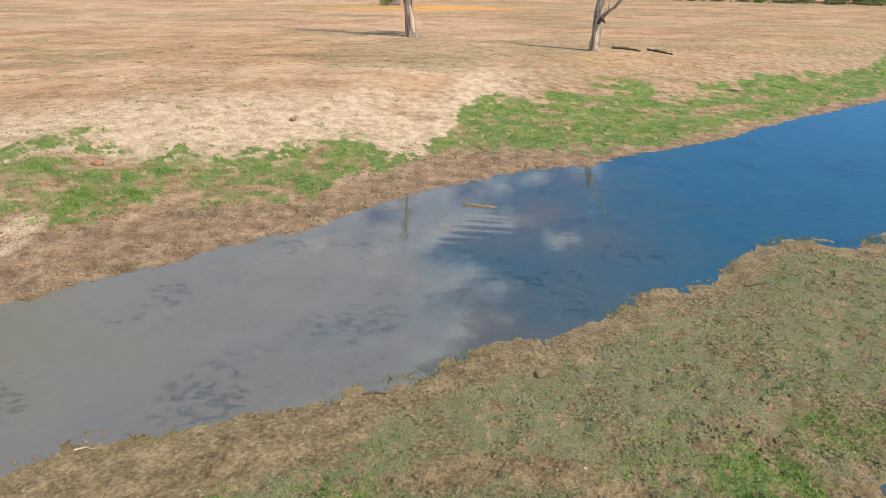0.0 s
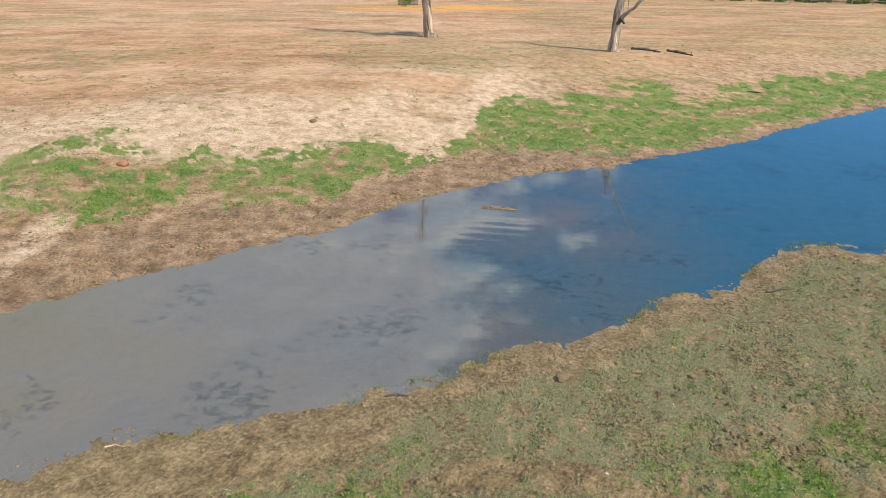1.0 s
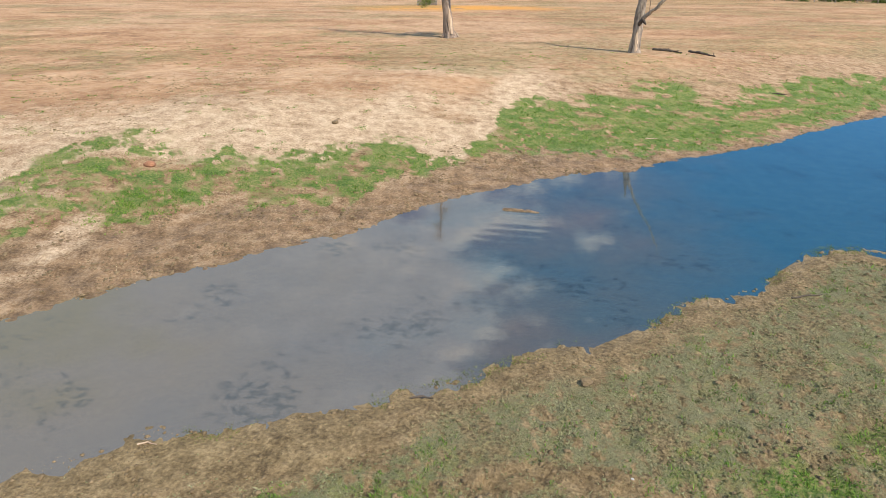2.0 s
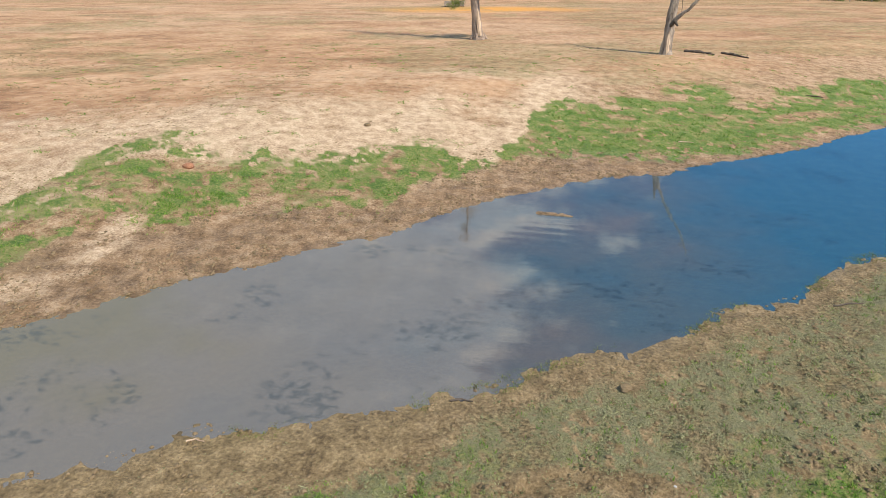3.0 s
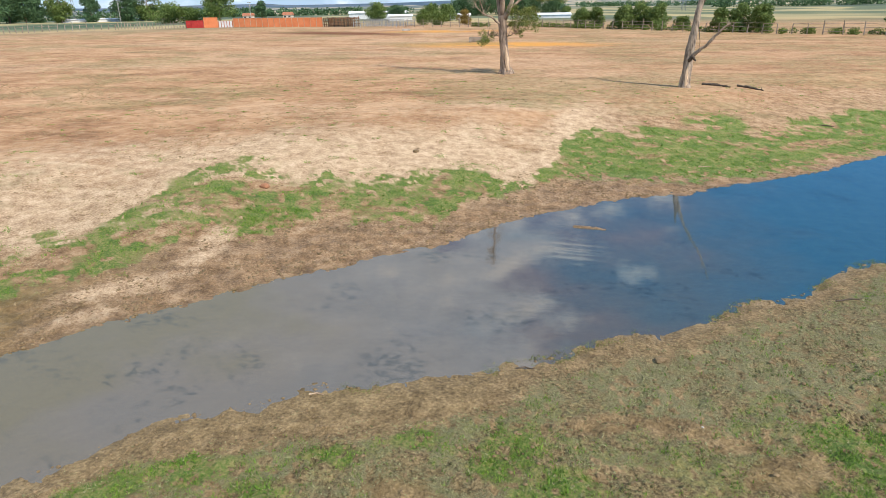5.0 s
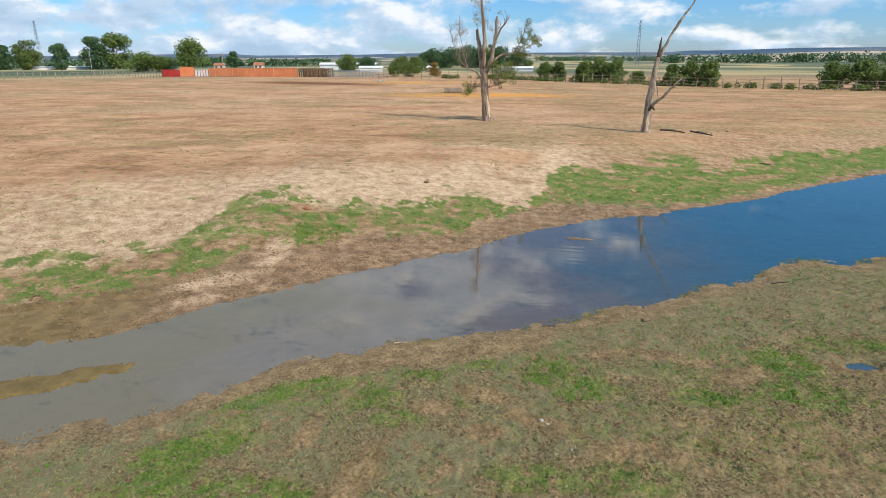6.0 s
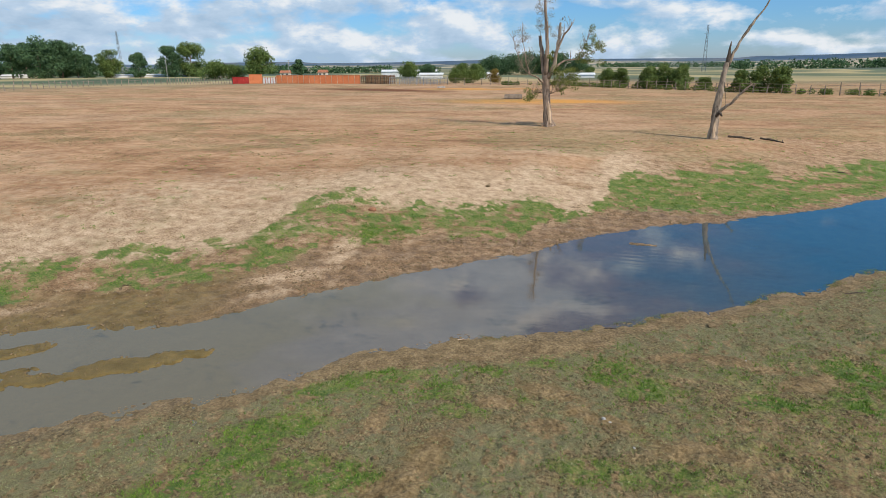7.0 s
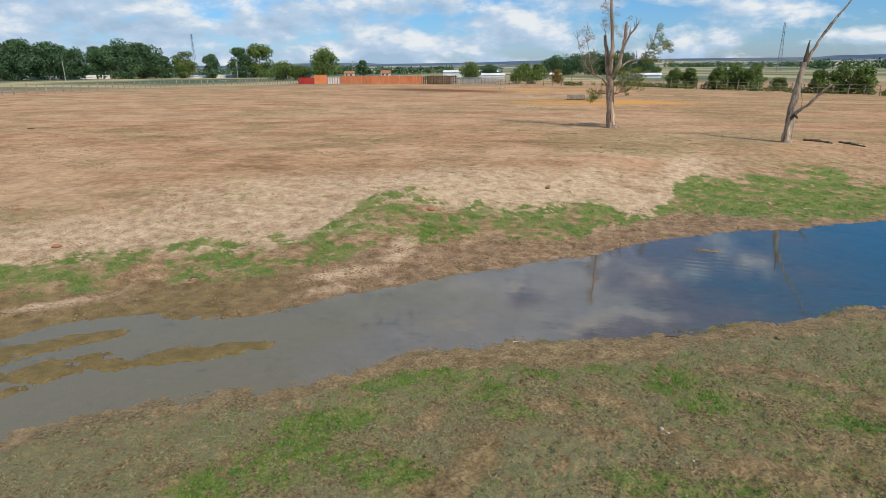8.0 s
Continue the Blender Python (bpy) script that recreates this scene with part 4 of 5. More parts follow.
def make_stone(x, y, r, mat, seed, label):
    rng = random.Random(seed)
    bm = bmesh.new()
    bmesh.ops.create_icosphere(bm, subdivisions=2, radius=r)
    for v in bm.verts:
        v.co = Vector((v.co.x * 1.25, v.co.y, v.co.z * 0.62)) * (1 + rng.uniform(-0.12, 0.12))
    me = bpy.data.meshes.new("stone")
    bm.to_mesh(me)
    bm.free()
    me.materials.append(mat)
    ob = tagged(new("stone", me), label, "stone", "stones on the banks")
    ob.matrix_basis = pose(x, y, height_at(x, y) + r * 0.25, rng.uniform(-8, 8), 0, rng.uniform(0, 360))


make_stick("stick", -2.67, 15.67, 0.30, 0.016, 5, "short pale stick on the wet bank", peeled, 1)
make_stick("stick", 8.92, 35.07, 0.6, 0.024, -8, "bleached stick lying in green grass", peeled, 2)
make_stick("stick", 17.5, 44.62, 0.9, 0.04, -35, "dark crooked stick on bare ground", dark_wood, 3)
make_stick("stick", 9.66, 21.57, 0.9, 0.02, 14, "dark driftwood stick along the waterline", dark_wood, 4)
make_stick("stick", 1.46, 17.21, 0.4, 0.02, 6, "dark driftwood stick along the waterline", dark_wood, 5)
make_stone(1.01, 12.04, 0.045, concrete, 1, "pale stone on bare mud")
make_stone(1.14, 11.98, 0.03, concrete, 2, "pale stone on bare mud")
make_stone(1.56, 11.1, 0.027, concrete, 3, "pale stone on bare mud")
make_stone(4.72, 15.58, 0.021, concrete, 4, "small white stone in weedy turf")
make_stone(4.33, 17.88, 0.10, clod_mat, 9, "dark lump of mud on the trodden bank")
make_stone(-4.32, 33.51, 0.13, clod_mat, 5, "brown clod of earth on pale sand")
make_stone(-9.12, 27.58, 0.17, red_earth, 6, "reddish lump of earth in sparse grass")
make_stone(-21.43, 17.79, 0.15, red_earth, 7, "reddish lump of earth in sparse grass")
make_stick("stick", -59.5, 49.2, 0.9, 0.05, 12, "dark broken branch on the bare field", dark_wood, 6)


# ---- grass, weeds and clods ----
def scatter(seed, count, x0, x1, y0, y1, want):
    """Places picked at random, kept with the chance that want() gives."""
    g = np.random.default_rng(seed)
    x, y = g.uniform(x0, x1, count), g.uniform(y0, y1, count)
    z, df, dn = lie(x, y)
    keep = g.random(count) < want(x, y, z, df, dn)
    x, y, z, df, dn = (v[keep] for v in (x, y, z, df, dn))
    return x, y, rough_ground(x, y, z, df, dn), g


def blades(name, xyz, g, per, high, wide, lean, spread, mat, label):
    x, y, z = xyz
    n = len(x) * per
    bx = np.repeat(x, per) + g.normal(0, spread, n)
    by = np.repeat(y, per) + g.normal(0, spread, n)
    bz = np.repeat(z, per) - 0.012
    big = np.repeat(g.uniform(0.6, 1.35, len(x)), per)
    a, h, w = g.uniform(0, 2 * math.pi, n), high * big * g.uniform(0.5, 1.2, n), wide * big * g.uniform(0.6, 1.3, n)
    ln = lean * g.uniform(0.2, 1.3, n) * h
    la = g.uniform(0, 2 * math.pi, n)
    c, s = np.cos(a) * w / 2, np.sin(a) * w / 2
    v = np.stack([np.stack([bx - c, by - s, bz], -1), np.stack([bx + c, by + s, bz], -1), np.stack([bx + ln * np.cos(la), by + ln * np.sin(la), bz + h], -1)], 1).reshape(-1, 3)
    me = mesh_from(name, v, np.arange(3 * n).reshape(-1, 3), [mat], smoothed=False)
    tagged(new(name, me), label, "grass", kind="stuff")


def grass_want(x, y, z, df, dn):
    c = cover(x, y, df, dn)
    lo, hi = along(GRASS_LOW, x), along(GRASS_HIGH, x)
    band = smooth((np.minimum(y - lo, hi - y) + 0.5) / 1.2) * smooth((-5 - x) / 4) * smooth((fbm(x, y, 0.5, 441, 3, 0.7) - 0.44) / 0.1)
    return np.maximum(np.clip(c[0] * 1.25 - 0.2, 0, 1), 0.45 * band) * smooth((fbm(x, y, 0.35, 431, 3, 0.6) - 0.3) / 0.3) * (z > -0.01)


def weed_want(x, y, z, df, dn):
    c = cover(x, y, df, dn)
    return np.clip(c[4], 0, 1) * (z > 0.0) * (dn > 0) * smooth((fbm(x, y, 0.34, 461, 3, 0.6) - 0.40) / 0.14)


def dry_want(x, y, z, df, dn):
    c = cover(x, y, df, dn)
    return np.clip(0.7 * fbm(x, y, 2.0, 401) * (df > 1.2) * (1 - 0.6 * c[0]), 0, 1) * smooth((fbm(x, y, 0.8, 411) - 0.42) / 0.2)


def clod_want(x, y, z, df, dn):
    far = smooth((3.6 - np.abs(df - 1.7)) / 2.0) * (df > 0.02)
    near = (dn > 0.02) * 0.9
    far = np.maximum(far, (df > 3) * 0.010) + 0.6 * smooth(bars(x, y) / 0.5) * (z > -0.02)
    return np.clip((far + near) * smooth((fbm(x, y, 0.9, 421) - 0.36) / 0.25), 0, 1) * (1 - smooth(cover(x, y, df, dn)[0] / 0.35) * (df > 0))


x, y, z, g = scatter(1, 190000, -9, 16, 6.5, 26, grass_want)
blades("grass_near_bank", (x, y, z), g, 6, 0.055, 0.016, 0.8, 0.035, blade_green, "short green grass tufts on the muddy near bank")
x, y, z, g = scatter(2, 150000, -26, 34, 13, 58, grass_want)
blades("grass_far_bank", (x, y, z), g, 5, 0.07, 0.026, 0.7, 0.06, blade_green, "green grass strip along the far pond bank")
x, y, z, g = scatter(3, 240000, -14, 17, 6.5, 26, weed_want)
blades("weeds_near_bank", (x, y, z), g, 6, 0.024, 0.022, 1.8, 0.018, blade_weed, "low grey-green weeds on trodden mud")
x, y, z, g = scatter(6, 45000, -3, 15, 15.5, 26.5, lambda x, y, z, df, dn: smooth((0.28 - np.abs(dn - 0.1)) / 0.15) * smooth((fbm(x, y, 0.9, 451) - 0.47) / 0.08))
blades("waterline_sedge", (x, y, np.maximum(z, -0.03)), g, 6, 0.035, 0.022, 1.3, 0.04, leaf_bright, "yellow-green sedge tufts along the near waterline")
x, y, z, g = scatter(4, 55000, -26, 32, 15, 60, dry_want)
blades("dry_grass", (x, y, z), g, 4, 0.05, 0.025, 1.4, 0.07, blade_dry, "dry straw-coloured grass stubble on sandy ground")


g = np.random.default_rng(9)
cx, cy = np.repeat(g.uniform(-26, 24, 420), 9), np.repeat(g.uniform(20, 58, 420), 9)
cx, cy = cx + g.normal(0, 0.16, len(cx)), cy + g.normal(0, 0.12, len(cx))
z, df, dn = lie(cx, cy)
ok = df > 3
blades("field_tufts", (cx[ok], cy[ok], rough_ground(cx, cy, z, df, dn)[ok]), g, 5, 0.06, 0.03, 0.8, 0.05, blade_green, "scattered small green tufts on bare ground")


def lumps(name, places, size, flat, mat, label, category):
    """Small irregular lumps, each a faceted dome, at (x, y, z, radius)."""
    x, y, z, g = places
    n = len(x)
    base = np.array([(1, 0, 0), (0, 1, 0), (-1, 0, 0), (0, -1, 0), (0, 0, 0.9), (0, 0, -0.6), (0.62, 0.62, 0.5), (-0.62, 0.55, 0.5), (-0.6, -0.62, 0.45), (0.6, -0.6, 0.5)])
    tri = np.array([(0, 6, 4), (6, 1, 4), (1, 7, 4), (7, 2, 4), (2, 8, 4), (8, 3, 4), (3, 9, 4), (9, 0, 4), (0, 1, 6), (1, 2, 7), (2, 3, 8), (3, 0, 9)])
    r = size(g, x, y)
    a = g.uniform(0, 6.28, n)
    v = base[None] * (1 + g.uniform(-0.3, 0.3, (n, len(base), 3))) * r[:, None, None]
    c, s = np.cos(a)[:, None], np.sin(a)[:, None]
    v = np.stack([v[..., 0] * c - v[..., 1] * s, v[..., 0] * s + v[..., 1] * c, v[..., 2] * flat], -1)
    v += np.stack([x, y, z + r * 0.15], -1)[:, None]
    f = (tri[None] + (np.arange(n) * len(base))[:, None, None]).reshape(-1, 3)
    tagged(new(name, mesh_from(name, v.reshape(-1, 3), f, [mat], smoothed=False)), label, category, kind="stuff")


def clod_size(g, x, y):
    return (0.012 + 0.050 * g.random(len(x)) ** 4.0) * np.where(y > along(FAR_EDGE, x), 1.15, 0.8)


def cushion_want(x, y, z, df, dn):
    return weed_want(x, y, z, df, dn) * smooth((fbm(x, y, 0.8, 471, 3, 0.6) - 0.36) / 0.2)


def tuft_want(x, y, z, df, dn):
    open_field = smooth((y - along(GRASS_HIGH, x) + 1.5) / 2) * (df > 2)
    return open_field * smooth((fbm(x, y, 2.2, 481, 5, 0.72) - 0.46) / 0.16) * (0.25 + 0.75 * smooth((-4 - x) / 8)) * smooth((66 - y) / 20)


lumps("mud_clods", scatter(5, 170000, -20, 30, 7.5, 48, clod_want), clod_size, 0.6, clod_mat, "trodden clods of drying brown mud", "mud")
lumps("weed_cushions", scatter(7, 85000, -14, 17, 6.0, 26, cushion_want), lambda g, x, y: 0.010 + 0.024 * g.random(len(x)) ** 2.0, 0.8, cushion, "low grey-green weed cushions on trodden mud", "weeds")
lumps("dry_tufts", scatter(8, 110000, -52, 24, 12, 66, tuft_want), lambda g, x, y: (0.010 + 0.026 * g.random(len(x)) ** 2.0) * (1 + np.hypot(x, y) / 60), 0.6, tuft_mat, "brown-olive stubble tufts on the dry field", "grass")


# ---- things across the field ----
def make_trough(x, y, w, d, h, turn, label, mat):
    t = thing("feed_trough", (x, y, height_at(x, y)), label, "trough", turn=turn)
    e = 0.08
    for name, b in (("side_panel", (-w / 2, -d / 2, 0.1, w / 2, -d / 2 + e, h)), ("side_panel", (-w / 2, d / 2 - e, 0.1, w / 2, d / 2, h)),
                    ("end_panel", (-w / 2, -d / 2 + e, 0.1, -w / 2 + e, d / 2 - e, h)), ("end_panel", (w / 2 - e, -d / 2 + e, 0.1, w / 2, d / 2 - e, h)),
                    ("floor_board", (-w / 2 + e, -d / 2 + e, 0.12, w / 2 - e, d / 2 - e, 0.2))):
        part(name, box(bmesh.new(), *b, bevel=0.015), mat, t)
    for sx in (-1, 1):
        for sy in (-1, 1):
            cx, cy = sx * (w / 2 - 0.1), sy * (d / 2 - 0.1)
            part("leg", box(bmesh.new(), cx - 0.06, cy - 0.06, -0.05, cx + 0.06, cy + 0.06, 0.12), dark_wood, t)


make_trough(-9.9, 109.2, 3.0, 1.6, 0.75, 4, "grey wooden feed trough on strewn straw", post_wood)
make_trough(-31.8, 154, 1.8, 0.9, 0.5, 8, "small pale drinking trough on the bare field", concrete)


def fence_line(points, step, high, label, seed, rails=(0.35, 0.8, 1.2), lean=4.0, thick=0.07):
    """A post-and-rail fence along a line of points."""
    rng = random.Random(seed)
    t = thing("field_fence", (points[0][0], points[0][1], FIELD), label, "fence")
    bm = limb(bmesh.new(), [(0, 0, -0.15), (0.01, 0, high * 0.5), (0, 0.01, high)], [thick, thick * 0.95, thick * 0.8], 6, rng, 0.12)
    me = bpy.data.meshes.new("post")
    bm.to_mesh(me)
    bm.free()
    me.materials.append(post_wood)
    bm = limb(bmesh.new(), [(0, 0, 0), (0.015, 0, 0.5), (0, 0, 1)], [0.036, 0.034, 0.03], 4)
    rail = bpy.data.meshes.new("rail")
    bm.to_mesh(rail)
    bm.free()
    rail.materials.append(post_wood)
    o = Vector((points[0][0], points[0][1]))
    spots = []
    for a, b in zip(points, points[1:]):
        a, b = Vector(a), Vector(b)
        n = max(1, round((b - a).length / step))
        spots += [a.lerp(b, k / n) for k in range(n)]
    spots.append(Vector(points[-1]))
    for s in spots:
        q = s - o
        link("post", me, t, m=pose(q.x, q.y, 0, rng.uniform(-lean, lean), rng.uniform(-lean, lean), rng.uniform(0, 360)) @ Matrix.Diagonal((1, 1, rng.uniform(0.68, 1.15), 1)))
    for h in rails:
        for a, b in zip(spots, spots[1:]):
            if rng.random() < 0.86:
                p = Vector((*(a - o), h + rng.uniform(-0.06, 0.06)))
                d = Vector((*(b - o), h + rng.uniform(-0.06, 0.06))) - p
                link("rail", rail, t, m=Matrix.Translation(p) @ d.to_track_quat("Z", "Y").to_matrix().to_4x4() @ Matrix.Diagonal((1, 1, d.length, 1)))


fence_line([(-172, 84), (-145, 114), (-142, 121), (-143, 132), (-144, 147)], 2.9, 2.4, "old leaning wooden post-and-rail field fence", 1, rails=(0.6, 1.5), lean=10, thick=0.12)
fence_line([(-144, 147), (-143, 169), (-129, 185)], 2.0, 2.2, "old leaning wooden post-and-rail field fence", 4, rails=(0.6, 1.5), lean=8, thick=0.12)
fence_line([(-129, 185), (-118, 189), (-108.8, 190.2)], 0.9, 1.9, "close-set pale wooden paling fence", 2, rails=(0.5, 1.4), thick=0.14)
fence_line([(-37.4, 178.4), (-20, 176), (-4, 172), (9, 157), (20, 146), (30, 135), (38, 128), (46, 123), (56, 117), (80, 104)], 2.6, 2.0, "weathered wooden field fence with scrub behind", 3, rails=(0.5, 1.1, 1.7), lean=3, thick=0.10)


def board_wall(name, x0, y0, x1, y1, high, n, mat, label, post_mat, cap=True, slim=1.0):
    """A solid board barrier of single panels between posts."""
    t = thing(name, (x0, y0, FIELD), label, "barrier", turn=math.degrees(math.atan2(y1 - y0, x1 - x0)))
    length = math.hypot(x1 - x0, y1 - y0)
    w = length / n
    for k in range(n):
        part("panel", box(bmesh.new(), k * w + 0.06, -0.05, 0.05, (k + 1) * w - 0.06, 0.05, high, 0.02), mat, t)
    for k in range(n + 1):
        part("post", box(bmesh.new(), k * w - 0.09 * slim, -0.14, -0.1, k * w + 0.09 * slim, 0.12, high + 0.12 * slim, 0.02), post_mat, t)
    if cap:
        part("cap_rail", box(bmesh.new(), 0, -0.09, high, length, 0.09, high + 0.08), post_mat, t)
    return t


board_wall("board_barrier", -94.4, 192.6, -64.5, 188.8, 2.6, 15, red_paint, "long orange-red painted board barrier of a bull pen", peeled, slim=0.45)
board_wall("board_gate", -103.2, 191.2, -99.4, 192.2, 2.9, 1, red_paint, "tall orange-red board gate", red_paint)
board_wall("low_gate", -108.4, 190.0, -103.5, 191.1, 2.1, 3, deep_red, "dark red painted gate panels", deep_red)
board_wall("white_gate", -99.1, 192.3, -94.7, 192.6, 1.9, 5, white_paint, "low white metal gate panels in the pen", rust_red, cap=False)


def make_timber_pen(x0, y0, x1, y1, high):
    """A pen walled with upright logs under a plank walkway."""
    t = thing("timber_pen", (x0, y0, FIELD), "brown timber pen of close-set upright logs", "pen", turn=math.degrees(math.atan2(y1 - y0, x1 - x0)))
    length = math.hypot(x1 - x0, y1 - y0)
    rng = random.Random(4)
    n = int(length / 0.62)
    for y in (0.0, 3.2):
        for k in range(n + 1):
            x = length * k / n
            h = high * rng.uniform(0.86, 1.04)
            part("log_post", limb(bmesh.new(), [(x, y, -0.1), (x + rng.uniform(-0.08, 0.08), y, h)], [0.19, 0.15], 6), timber if rng.random() < 0.7 else dark_wood, t)
    for y in (-0.22, 3.42):
        for h in (0.7, 1.5, 2.2):
            part("rail", box(bmesh.new(), -0.3, y - 0.05, h - 0.1, length + 0.3, y + 0.05, h + 0.1), timber, t)
    part("walkway", box(bmesh.new(), -0.3, 0.9, high - 0.25, length + 0.3, 2.3, high - 0.12, 0.02), timber, t, "brown plank walkway")


make_timber_pen(-64.0, 188.7, -54.6, 187.6, 2.6)


def make_yard(x0, y0, x1, y1):
    """Metal yard fences."""
    t = thing("metal_pen", (x0, y0, FIELD), "grey metal yard fencing of cattle pens", "pen", turn=math.degrees(math.atan2(y1 - y0, x1 - x0)))
    length = math.hypot(x1 - x0, y1 - y0)
    n = 14
    for k in range(n + 1):
        x = length * k / n
        part("post", box(bmesh.new(), x - 0.06, -0.06, -0.1, x + 0.06, 0.06, 2.0), grey_metal, t)
    for h in (0.4, 0.8, 1.2, 1.6, 1.95):
        part("rail", box(bmesh.new(), 0, -0.03, h - 0.05, length, 0.03, h + 0.05), grey_metal, t)


make_yard(-53.6, 183.4, -38.0, 178.6)
make_yard(-52.0, 190.5, -36.5, 186.0)


def make_shed(x, y, w, d, h, turn, wall, roof, label, name="shed", pitch=0.8, windows=0):
    t = thing(name, (x, y, base_z(x, y)), label, "building", turn=turn)
    part("wall", box(bmesh.new(), -w / 2, -d / 2, -0.2, w / 2, d / 2, h, 0.03), wall, t)
    bm = bmesh.new()
    ov = 0.35
    v = [bm.verts.new(c) for c in ((-w / 2 - ov, -d / 2 - ov, h), (w / 2 + ov, -d / 2 - ov, h), (w / 2 + ov, d / 2 + ov, h), (-w / 2 - ov, d / 2 + ov, h), (-w / 2 - ov, 0, h + pitch), (w / 2 + ov, 0, h + pitch))]
    for f in ((0, 1, 5, 4), (2, 3, 4, 5), (0, 4, 3), (1, 2, 5), (3, 2, 1, 0)):
        bm.faces.new([v[i] for i in f])
    part("roof", bm, roof, t)
    for k in range(windows):
        cx = -w / 2 + w * (k + 0.5) / windows
        win = part("window", box(bmesh.new(), cx - 0.5, -d / 2 - 0.04, h * 0.35, cx + 0.5, -d / 2 + 0.02, h * 0.75), dark_glass, t)
        part("frame", box(bmesh.new(), cx - 0.58, -d / 2 - 0.05, h * 0.32, cx + 0.58, -d / 2 - 0.012, h * 0.35), white_paint, win)


make_shed(-190, 320, 8, 7, 3.4, 12, render_wall, grey_metal, "white farm shed behind the fence", pitch=1.2)
make_shed(-134, 330, 4.5, 5, 1.9, 10, render_wall, roof_tile, "small house with clay tile roof", "farmhouse", 1.4, 2)
make_shed(-156, 330, 5.0, 5, 1.9, 14, render_wall, roof_tile, "small house with clay tile roof", "farmhouse", 1.2, 2)
make_shed(-76, 295, 26, 9, 2.4, 9, white_paint, white_paint, "long low white livestock shed", pitch=0.9)
make_shed(-56, 252, 9, 6, 1.6, 12, white_paint, white_paint, "low white shed behind the pens", pitch=0.7)
make_shed(-34, 250, 10, 6, 1.6, 10, white_paint, white_paint, "low white shed behind the pens", pitch=0.7)
make_shed(2, 262, 12, 8, 1.2, 4, white_paint, white_paint, "low white shed behind the trees", pitch=0.7)
make_shed(-330, 300, 50, 6, 1.3, 45, white_paint, white_paint, "long low white greenhouse roofs behind trees", pitch=0.8)
make_shed(-240, 330, 40, 6, 1.3, 33, white_paint, white_paint, "long low white greenhouse roofs behind trees", pitch=0.5)


# ---- trees and scrub round the field ----
def make_tree(x, y, high, wide, seed, mat, label, name="field_tree", trunk=0.22, count=1500, group="trees behind the field", slim=1.0):
    rng, nr = random.Random(seed), np.random.default_rng(seed)
    t = thing(name, (x, y, base_z(x, y)), label, "tree" if trunk > 0.1 else "bush", group)
    bm = bmesh.new()
    r0 = high * 0.022
    limb(bm, *finer([(0, 0, -0.2), (0.1, 0, high * 0.3), (0, 0.1, high * 0.62), (0.1, 0, high * 0.86)], [r0 * 1.3, r0, r0 * 0.6, r0 * 0.15], 2, rng, 0.05), 7, rng, 0.1)
    for k in range(6):
        a, h = rng.uniform(0, 6.28), high * rng.uniform(trunk + 0.05, 0.6)
        e = Vector((math.cos(a) * wide * 0.36, math.sin(a) * wide * 0.36, h + high * rng.uniform(0.1, 0.25)))
        limb(bm, [(0, 0, h), e * 0.55 + Vector((0, 0, h * 0.42)), e], [r0 * 0.5, r0 * 0.3, r0 * 0.1], 5)
    part("trunk", bm, bark, t)
    blobs = []
    for k in range(30):
        f = nr.uniform(0, 1) ** 0.85
        h = high * (trunk + (0.96 - trunk) * f)
        reach = wide * 0.5 * (math.sin(math.pi * min(1, 0.16 + 0.78 * f)) ** 0.7) * slim
        a, d = nr.uniform(0, 6.28), reach * nr.uniform(0.2, 1.0) * 0.8
        blobs.append((d * math.cos(a), d * math.sin(a), h, wide * nr.uniform(0.13, 0.22)))
    leaves("crown", blobs, int(count * 3.6), high * 0.014 + wide * 0.012 + 0.06, mat, t, nr)
    return t


def bearing(az, r):
    """Plan place at a bearing (degrees to the left of straight on) and a distance."""
    return -math.sin(radians(az)) * r, math.cos(radians(az)) * r


# row of tall trees at the far side: bearing, distance, height, width
for k, (az, r, h, w) in enumerate(((52.5, 420, 17, 20), (50.4, 420, 20, 16), (48.6, 425, 19, 16), (46.9, 430, 16, 13), (45.4, 420, 17.5, 12), (43.6, 415, 20, 16), (42.2, 420, 19, 13), (41.2, 415, 18, 12),
                                   (38.9, 405, 15, 11), (36.9, 400, 13, 9), (34.4, 395, 16, 14), (32.9, 395, 18.5, 15), (54.8, 420, 18, 18), (57, 420, 17, 18), (59.5, 425, 19, 18), (40.4, 425, 12, 9), (49.5, 450, 18, 16), (47.8, 450, 18, 15), (44.5, 450, 19, 15), (42.9, 450, 17, 14), (51.6, 450, 19, 17))):
    make_tree(*bearing(az, r), h, w * (1.45 if k < 8 else 1.25), 100 + k, leaf_olive if k in (8, 11) else leaf_dark, "tall dark green broadleaf tree behind the fence", trunk=0.06, count=1700)
make_tree(*bearing(31.2, 300), 6.5, 16, 130, leaf_olive, "low dense green tree behind the fence", trunk=0.08)
make_tree(*bearing(29.6, 300), 5.5, 12, 131, leaf_olive, "low dense green tree behind the fence", trunk=0.08)
make_tree(*bearing(27.4, 290), 12.0, 17, 132, leaf_olive, "upright green poplar beside the pen", trunk=0.14, slim=0.9)
make_tree(*bearing(24.2, 330), 8, 7, 133, leaf_dark, "small dark tree beside a house", trunk=0.2)
make_tree(*bearing(14.6, 270), 5.6, 11, 134, leaf_olive, "rounded dark green tree behind the sheds", trunk=0.12)
make_tree(*bearing(12.9, 275), 4.6, 10, 135, leaf_dark, "rounded dark green tree behind the sheds", trunk=0.12)
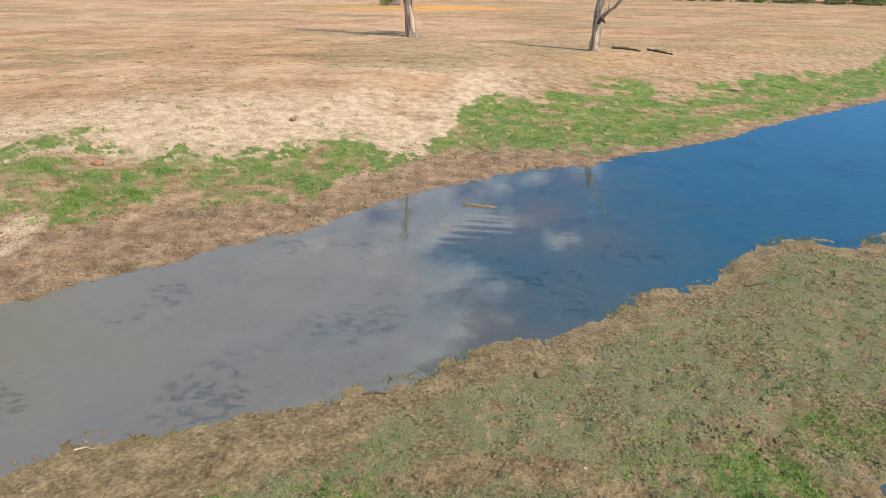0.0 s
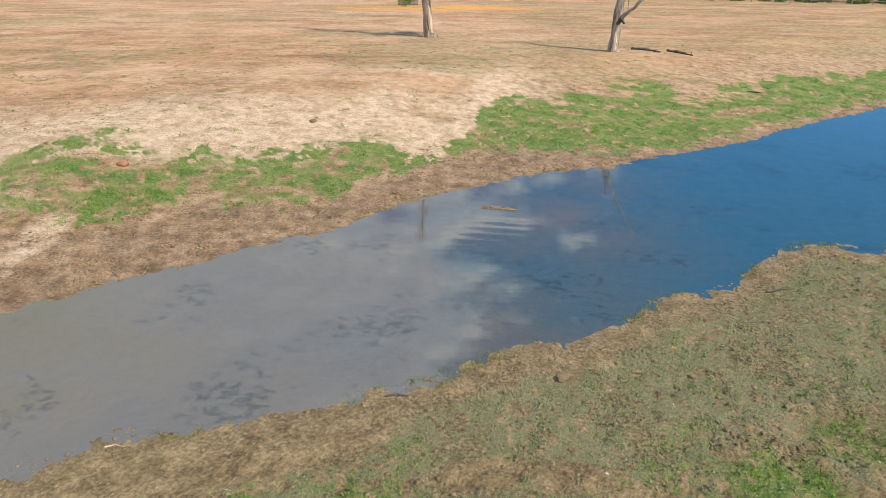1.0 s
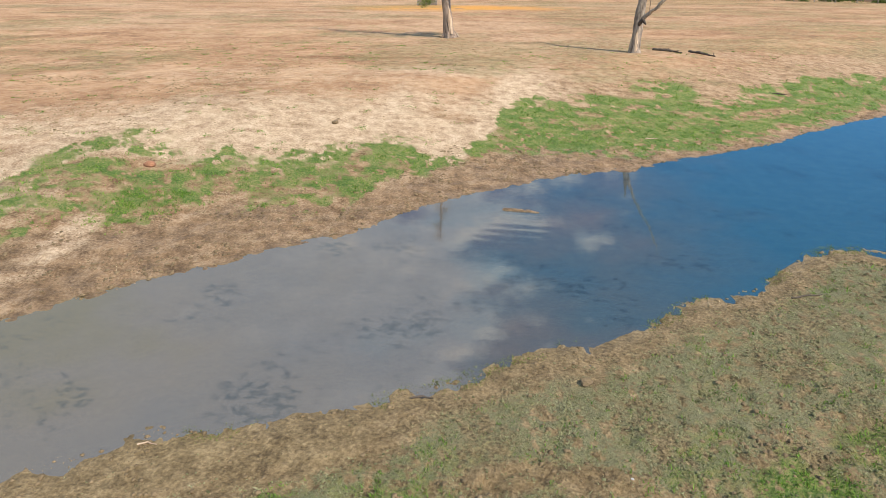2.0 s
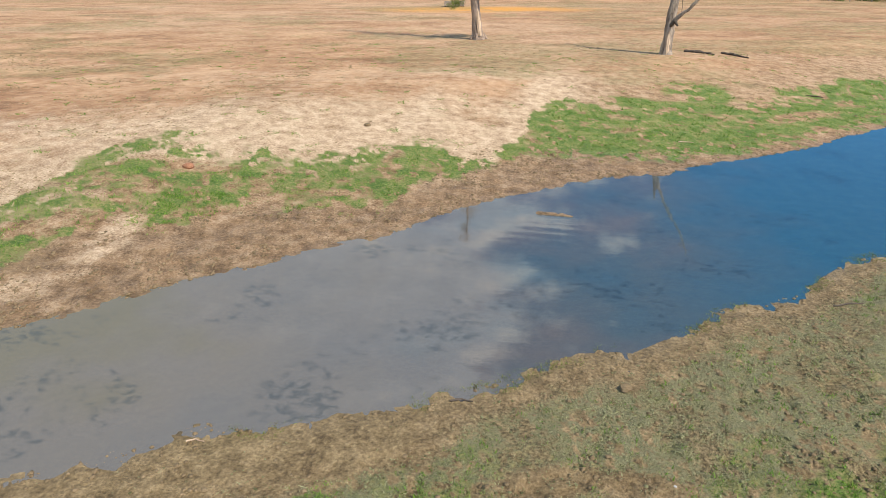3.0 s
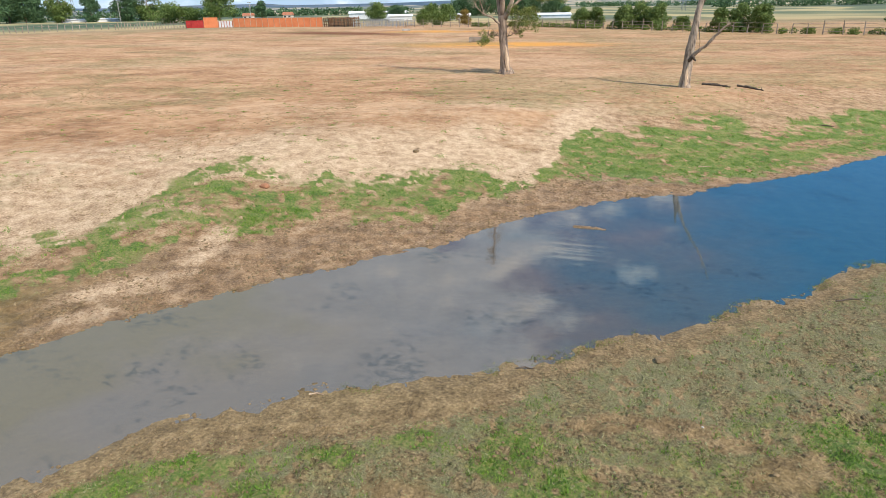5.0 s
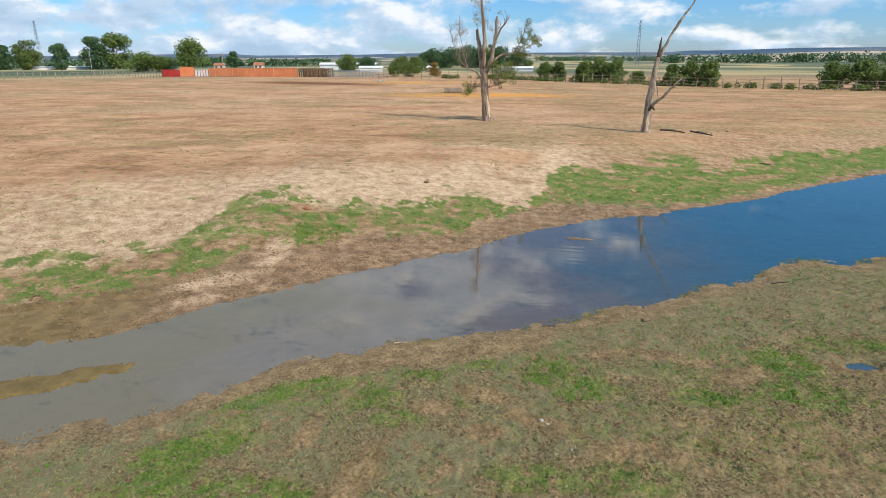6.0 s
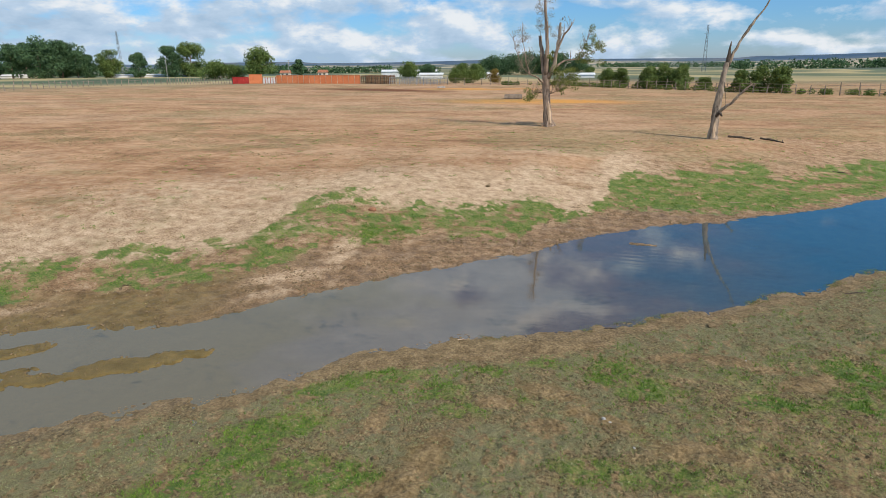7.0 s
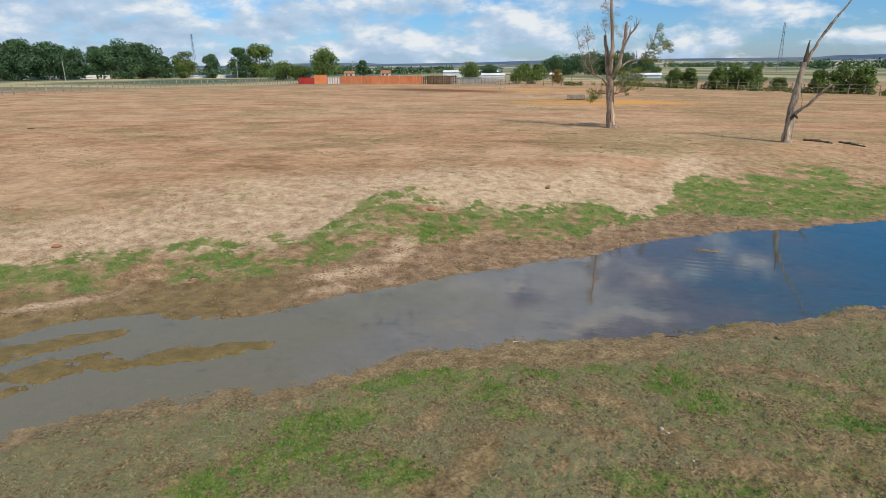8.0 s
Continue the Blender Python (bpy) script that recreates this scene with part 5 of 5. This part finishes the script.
for k, (az, r, h, w) in enumerate(((9.8, 230, 4.6, 10), (8.4, 235, 5.0, 9), (7.2, 330, 7.5, 18), (5.6, 335, 8.6, 20), (4.2, 338, 9.6, 20), (2.7, 340, 9.8, 20), (1.2, 340, 9.0, 18), (-0.4, 345, 7.5, 16))):
    make_tree(*bearing(az, r), h, w, 140 + k, leaf_dark if k > 1 else leaf_olive, "dense dark green tree in a thicket", trunk=0.1, group="thicket trees")
make_tree(*bearing(6.9, 195), 3.8, 5, 150, leaf_gold, "golden-yellow dry shrub by the fence", "field_shrub", 0.06, 800)
make_tree(*bearing(10.4, 198), 3.6, 7, 151, leaf_mid, "olive green shrub by the fence", "field_shrub", 0.06, 900)
make_tree(*bearing(9.0, 196), 3.2, 6, 152, leaf_mid, "olive green shrub by the fence", "field_shrub", 0.06, 900)
for k, (az, r, h, w) in enumerate(((-1.4, 272, 3.6, 5), (-3.0, 166, 4.1, 5.0), (-4.1, 166, 4.3, 4.8), (-6.2, 154, 4.4, 5.4), (-7.5, 156, 5.1, 6.6), (-8.9, 154, 4.7, 5.6), (-10.7, 150, 2.4, 4.2),
                                   (-13.5, 139, 4.1, 4.0), (-14.9, 141, 4.6, 5.2), (-16.4, 139, 4.5, 5.0), (-25.3, 138, 4.4, 6.0), (-27.2, 138, 4.8, 6.5), (-29.2, 138, 4.4, 6.5), (-32, 138, 4.4, 7))):
    make_tree(*bearing(az, r), h, w, 160 + k, leaf_olive if k != 6 else leaf_mid, "dense rounded green bush behind the field fence", "field_shrub", 0.05, 1500, "bushes behind the fence")


def make_scrub():
    """Low rank growth along the far fence and hedge lines on the plain."""
    nr = np.random.default_rng(77)
    line = np.array([(-20, 179), (-4, 175), (9, 160), (20, 149), (30, 138), (38, 131), (46, 126), (56, 120), (80, 107)])
    blobs = []
    for a, b in zip(line, line[1:]):
        for k in range(int(np.hypot(*(b - a)) / 0.8)):
            p = a + (b - a) * nr.random() + nr.normal(0, 1.0, 2)
            blobs.append((p[0], p[1], FIELD + 0.4, nr.uniform(0.4, 1.0)))
    t = leaves("scrub_along_fence", blobs, 14000, 0.17, leaf_mid, None, nr)
    tagged(t, "rank low scrub along the field fence", "scrub", kind="stuff")
    blobs = []
    for az0, az1, r, h in ((-32, -13, 620, 7), (-14, -2, 900, 6), (12, 27, 520, 5), (24, 33, 560, 6), (-40, -28, 700, 8), (34, 56, 520, 6)):
        for k in range(150):
            az = nr.uniform(az0, az1)
            x, y = bearing(az, r * nr.uniform(0.97, 1.03))
            blobs.append((x, y, base_z(x, y) + h * nr.uniform(0.3, 0.6), h * nr.uniform(0.5, 0.9)))
    t = leaves("far_woods", blobs, 26000, 1.1, leaf_dark, None, nr)
    tagged(t, "dark hedges and woods far across the plain", "woods", kind="stuff")


make_scrub()


def make_pylon(x, y, high, wide, label):
    t = thing("power_pylon", (x, y, base_z(x, y)), label, "pylon")
    def half(f):
        return wide * (0.5 - 0.34 * min(1, f * 1.1))
    levels = [0, 0.14, 0.27, 0.39, 0.50, 0.60, 0.69, 0.77, 0.84, 0.91, 1.0]
    r = 0.065 * high / 30
    for sx in (-1, 1):
        for sy in (-1, 1):
            part("leg", limb(bmesh.new(), [(sx * half(f), sy * half(f), high * f) for f in levels], [r] * len(levels), 4), steel, t)
    bm = bmesh.new()
    for a, b in zip(levels, levels[1:]):
        p, q = half(a), half(b)
        for sx, sy, ex, ey in ((-1, -1, 1, -1), (1, -1, 1, 1), (1, 1, -1, 1), (-1, 1, -1, -1)):
            limb(bm, [(sx * p, sy * p, high * a), (ex * q, ey * q, high * b)], [r * 0.6] * 2, 4)
            limb(bm, [(ex * p, ey * p, high * a), (sx * q, sy * q, high * b)], [r * 0.6] * 2, 4)
    part("lattice", bm, steel, t)
    for f in (0.80, 0.90):
        bm = bmesh.new()
        limb(bm, [(-wide * 0.9, 0, high * f), (0, 0, high * (f + 0.03)), (wide * 0.9, 0, high * f)], [r * 0.5, r, r * 0.5], 4)
        part("cross_arm", bm, steel, t)


make_pylon(*bearing(38.1, 430), 26, 2.0, "grey steel lattice pylon behind the trees")
make_pylon(*bearing(-10.6, 420), 27, 2.2, "grey steel lattice pylon on the plain")


def make_pole(x, y, high, label):
    t = thing("utility_pole", (x, y, base_z(x, y)), label, "pole")
    part("shaft", limb(bmesh.new(), [(0, 0, -0.2), (0, 0, high)], [0.14, 0.10], 8), concrete, t)
    part("cross_arm", box(bmesh.new(), -0.8, -0.06, high - 0.5, 0.8, 0.06, high - 0.36), post_wood, t)


make_pole(*bearing(47.6, 330), 9, "pale concrete utility pole beyond the fence")
make_pole(*bearing(34.8, 330), 9, "pale concrete utility pole beyond the fence")
make_pole(*bearing(25.0, 300), 8, "pale concrete utility pole by the houses")
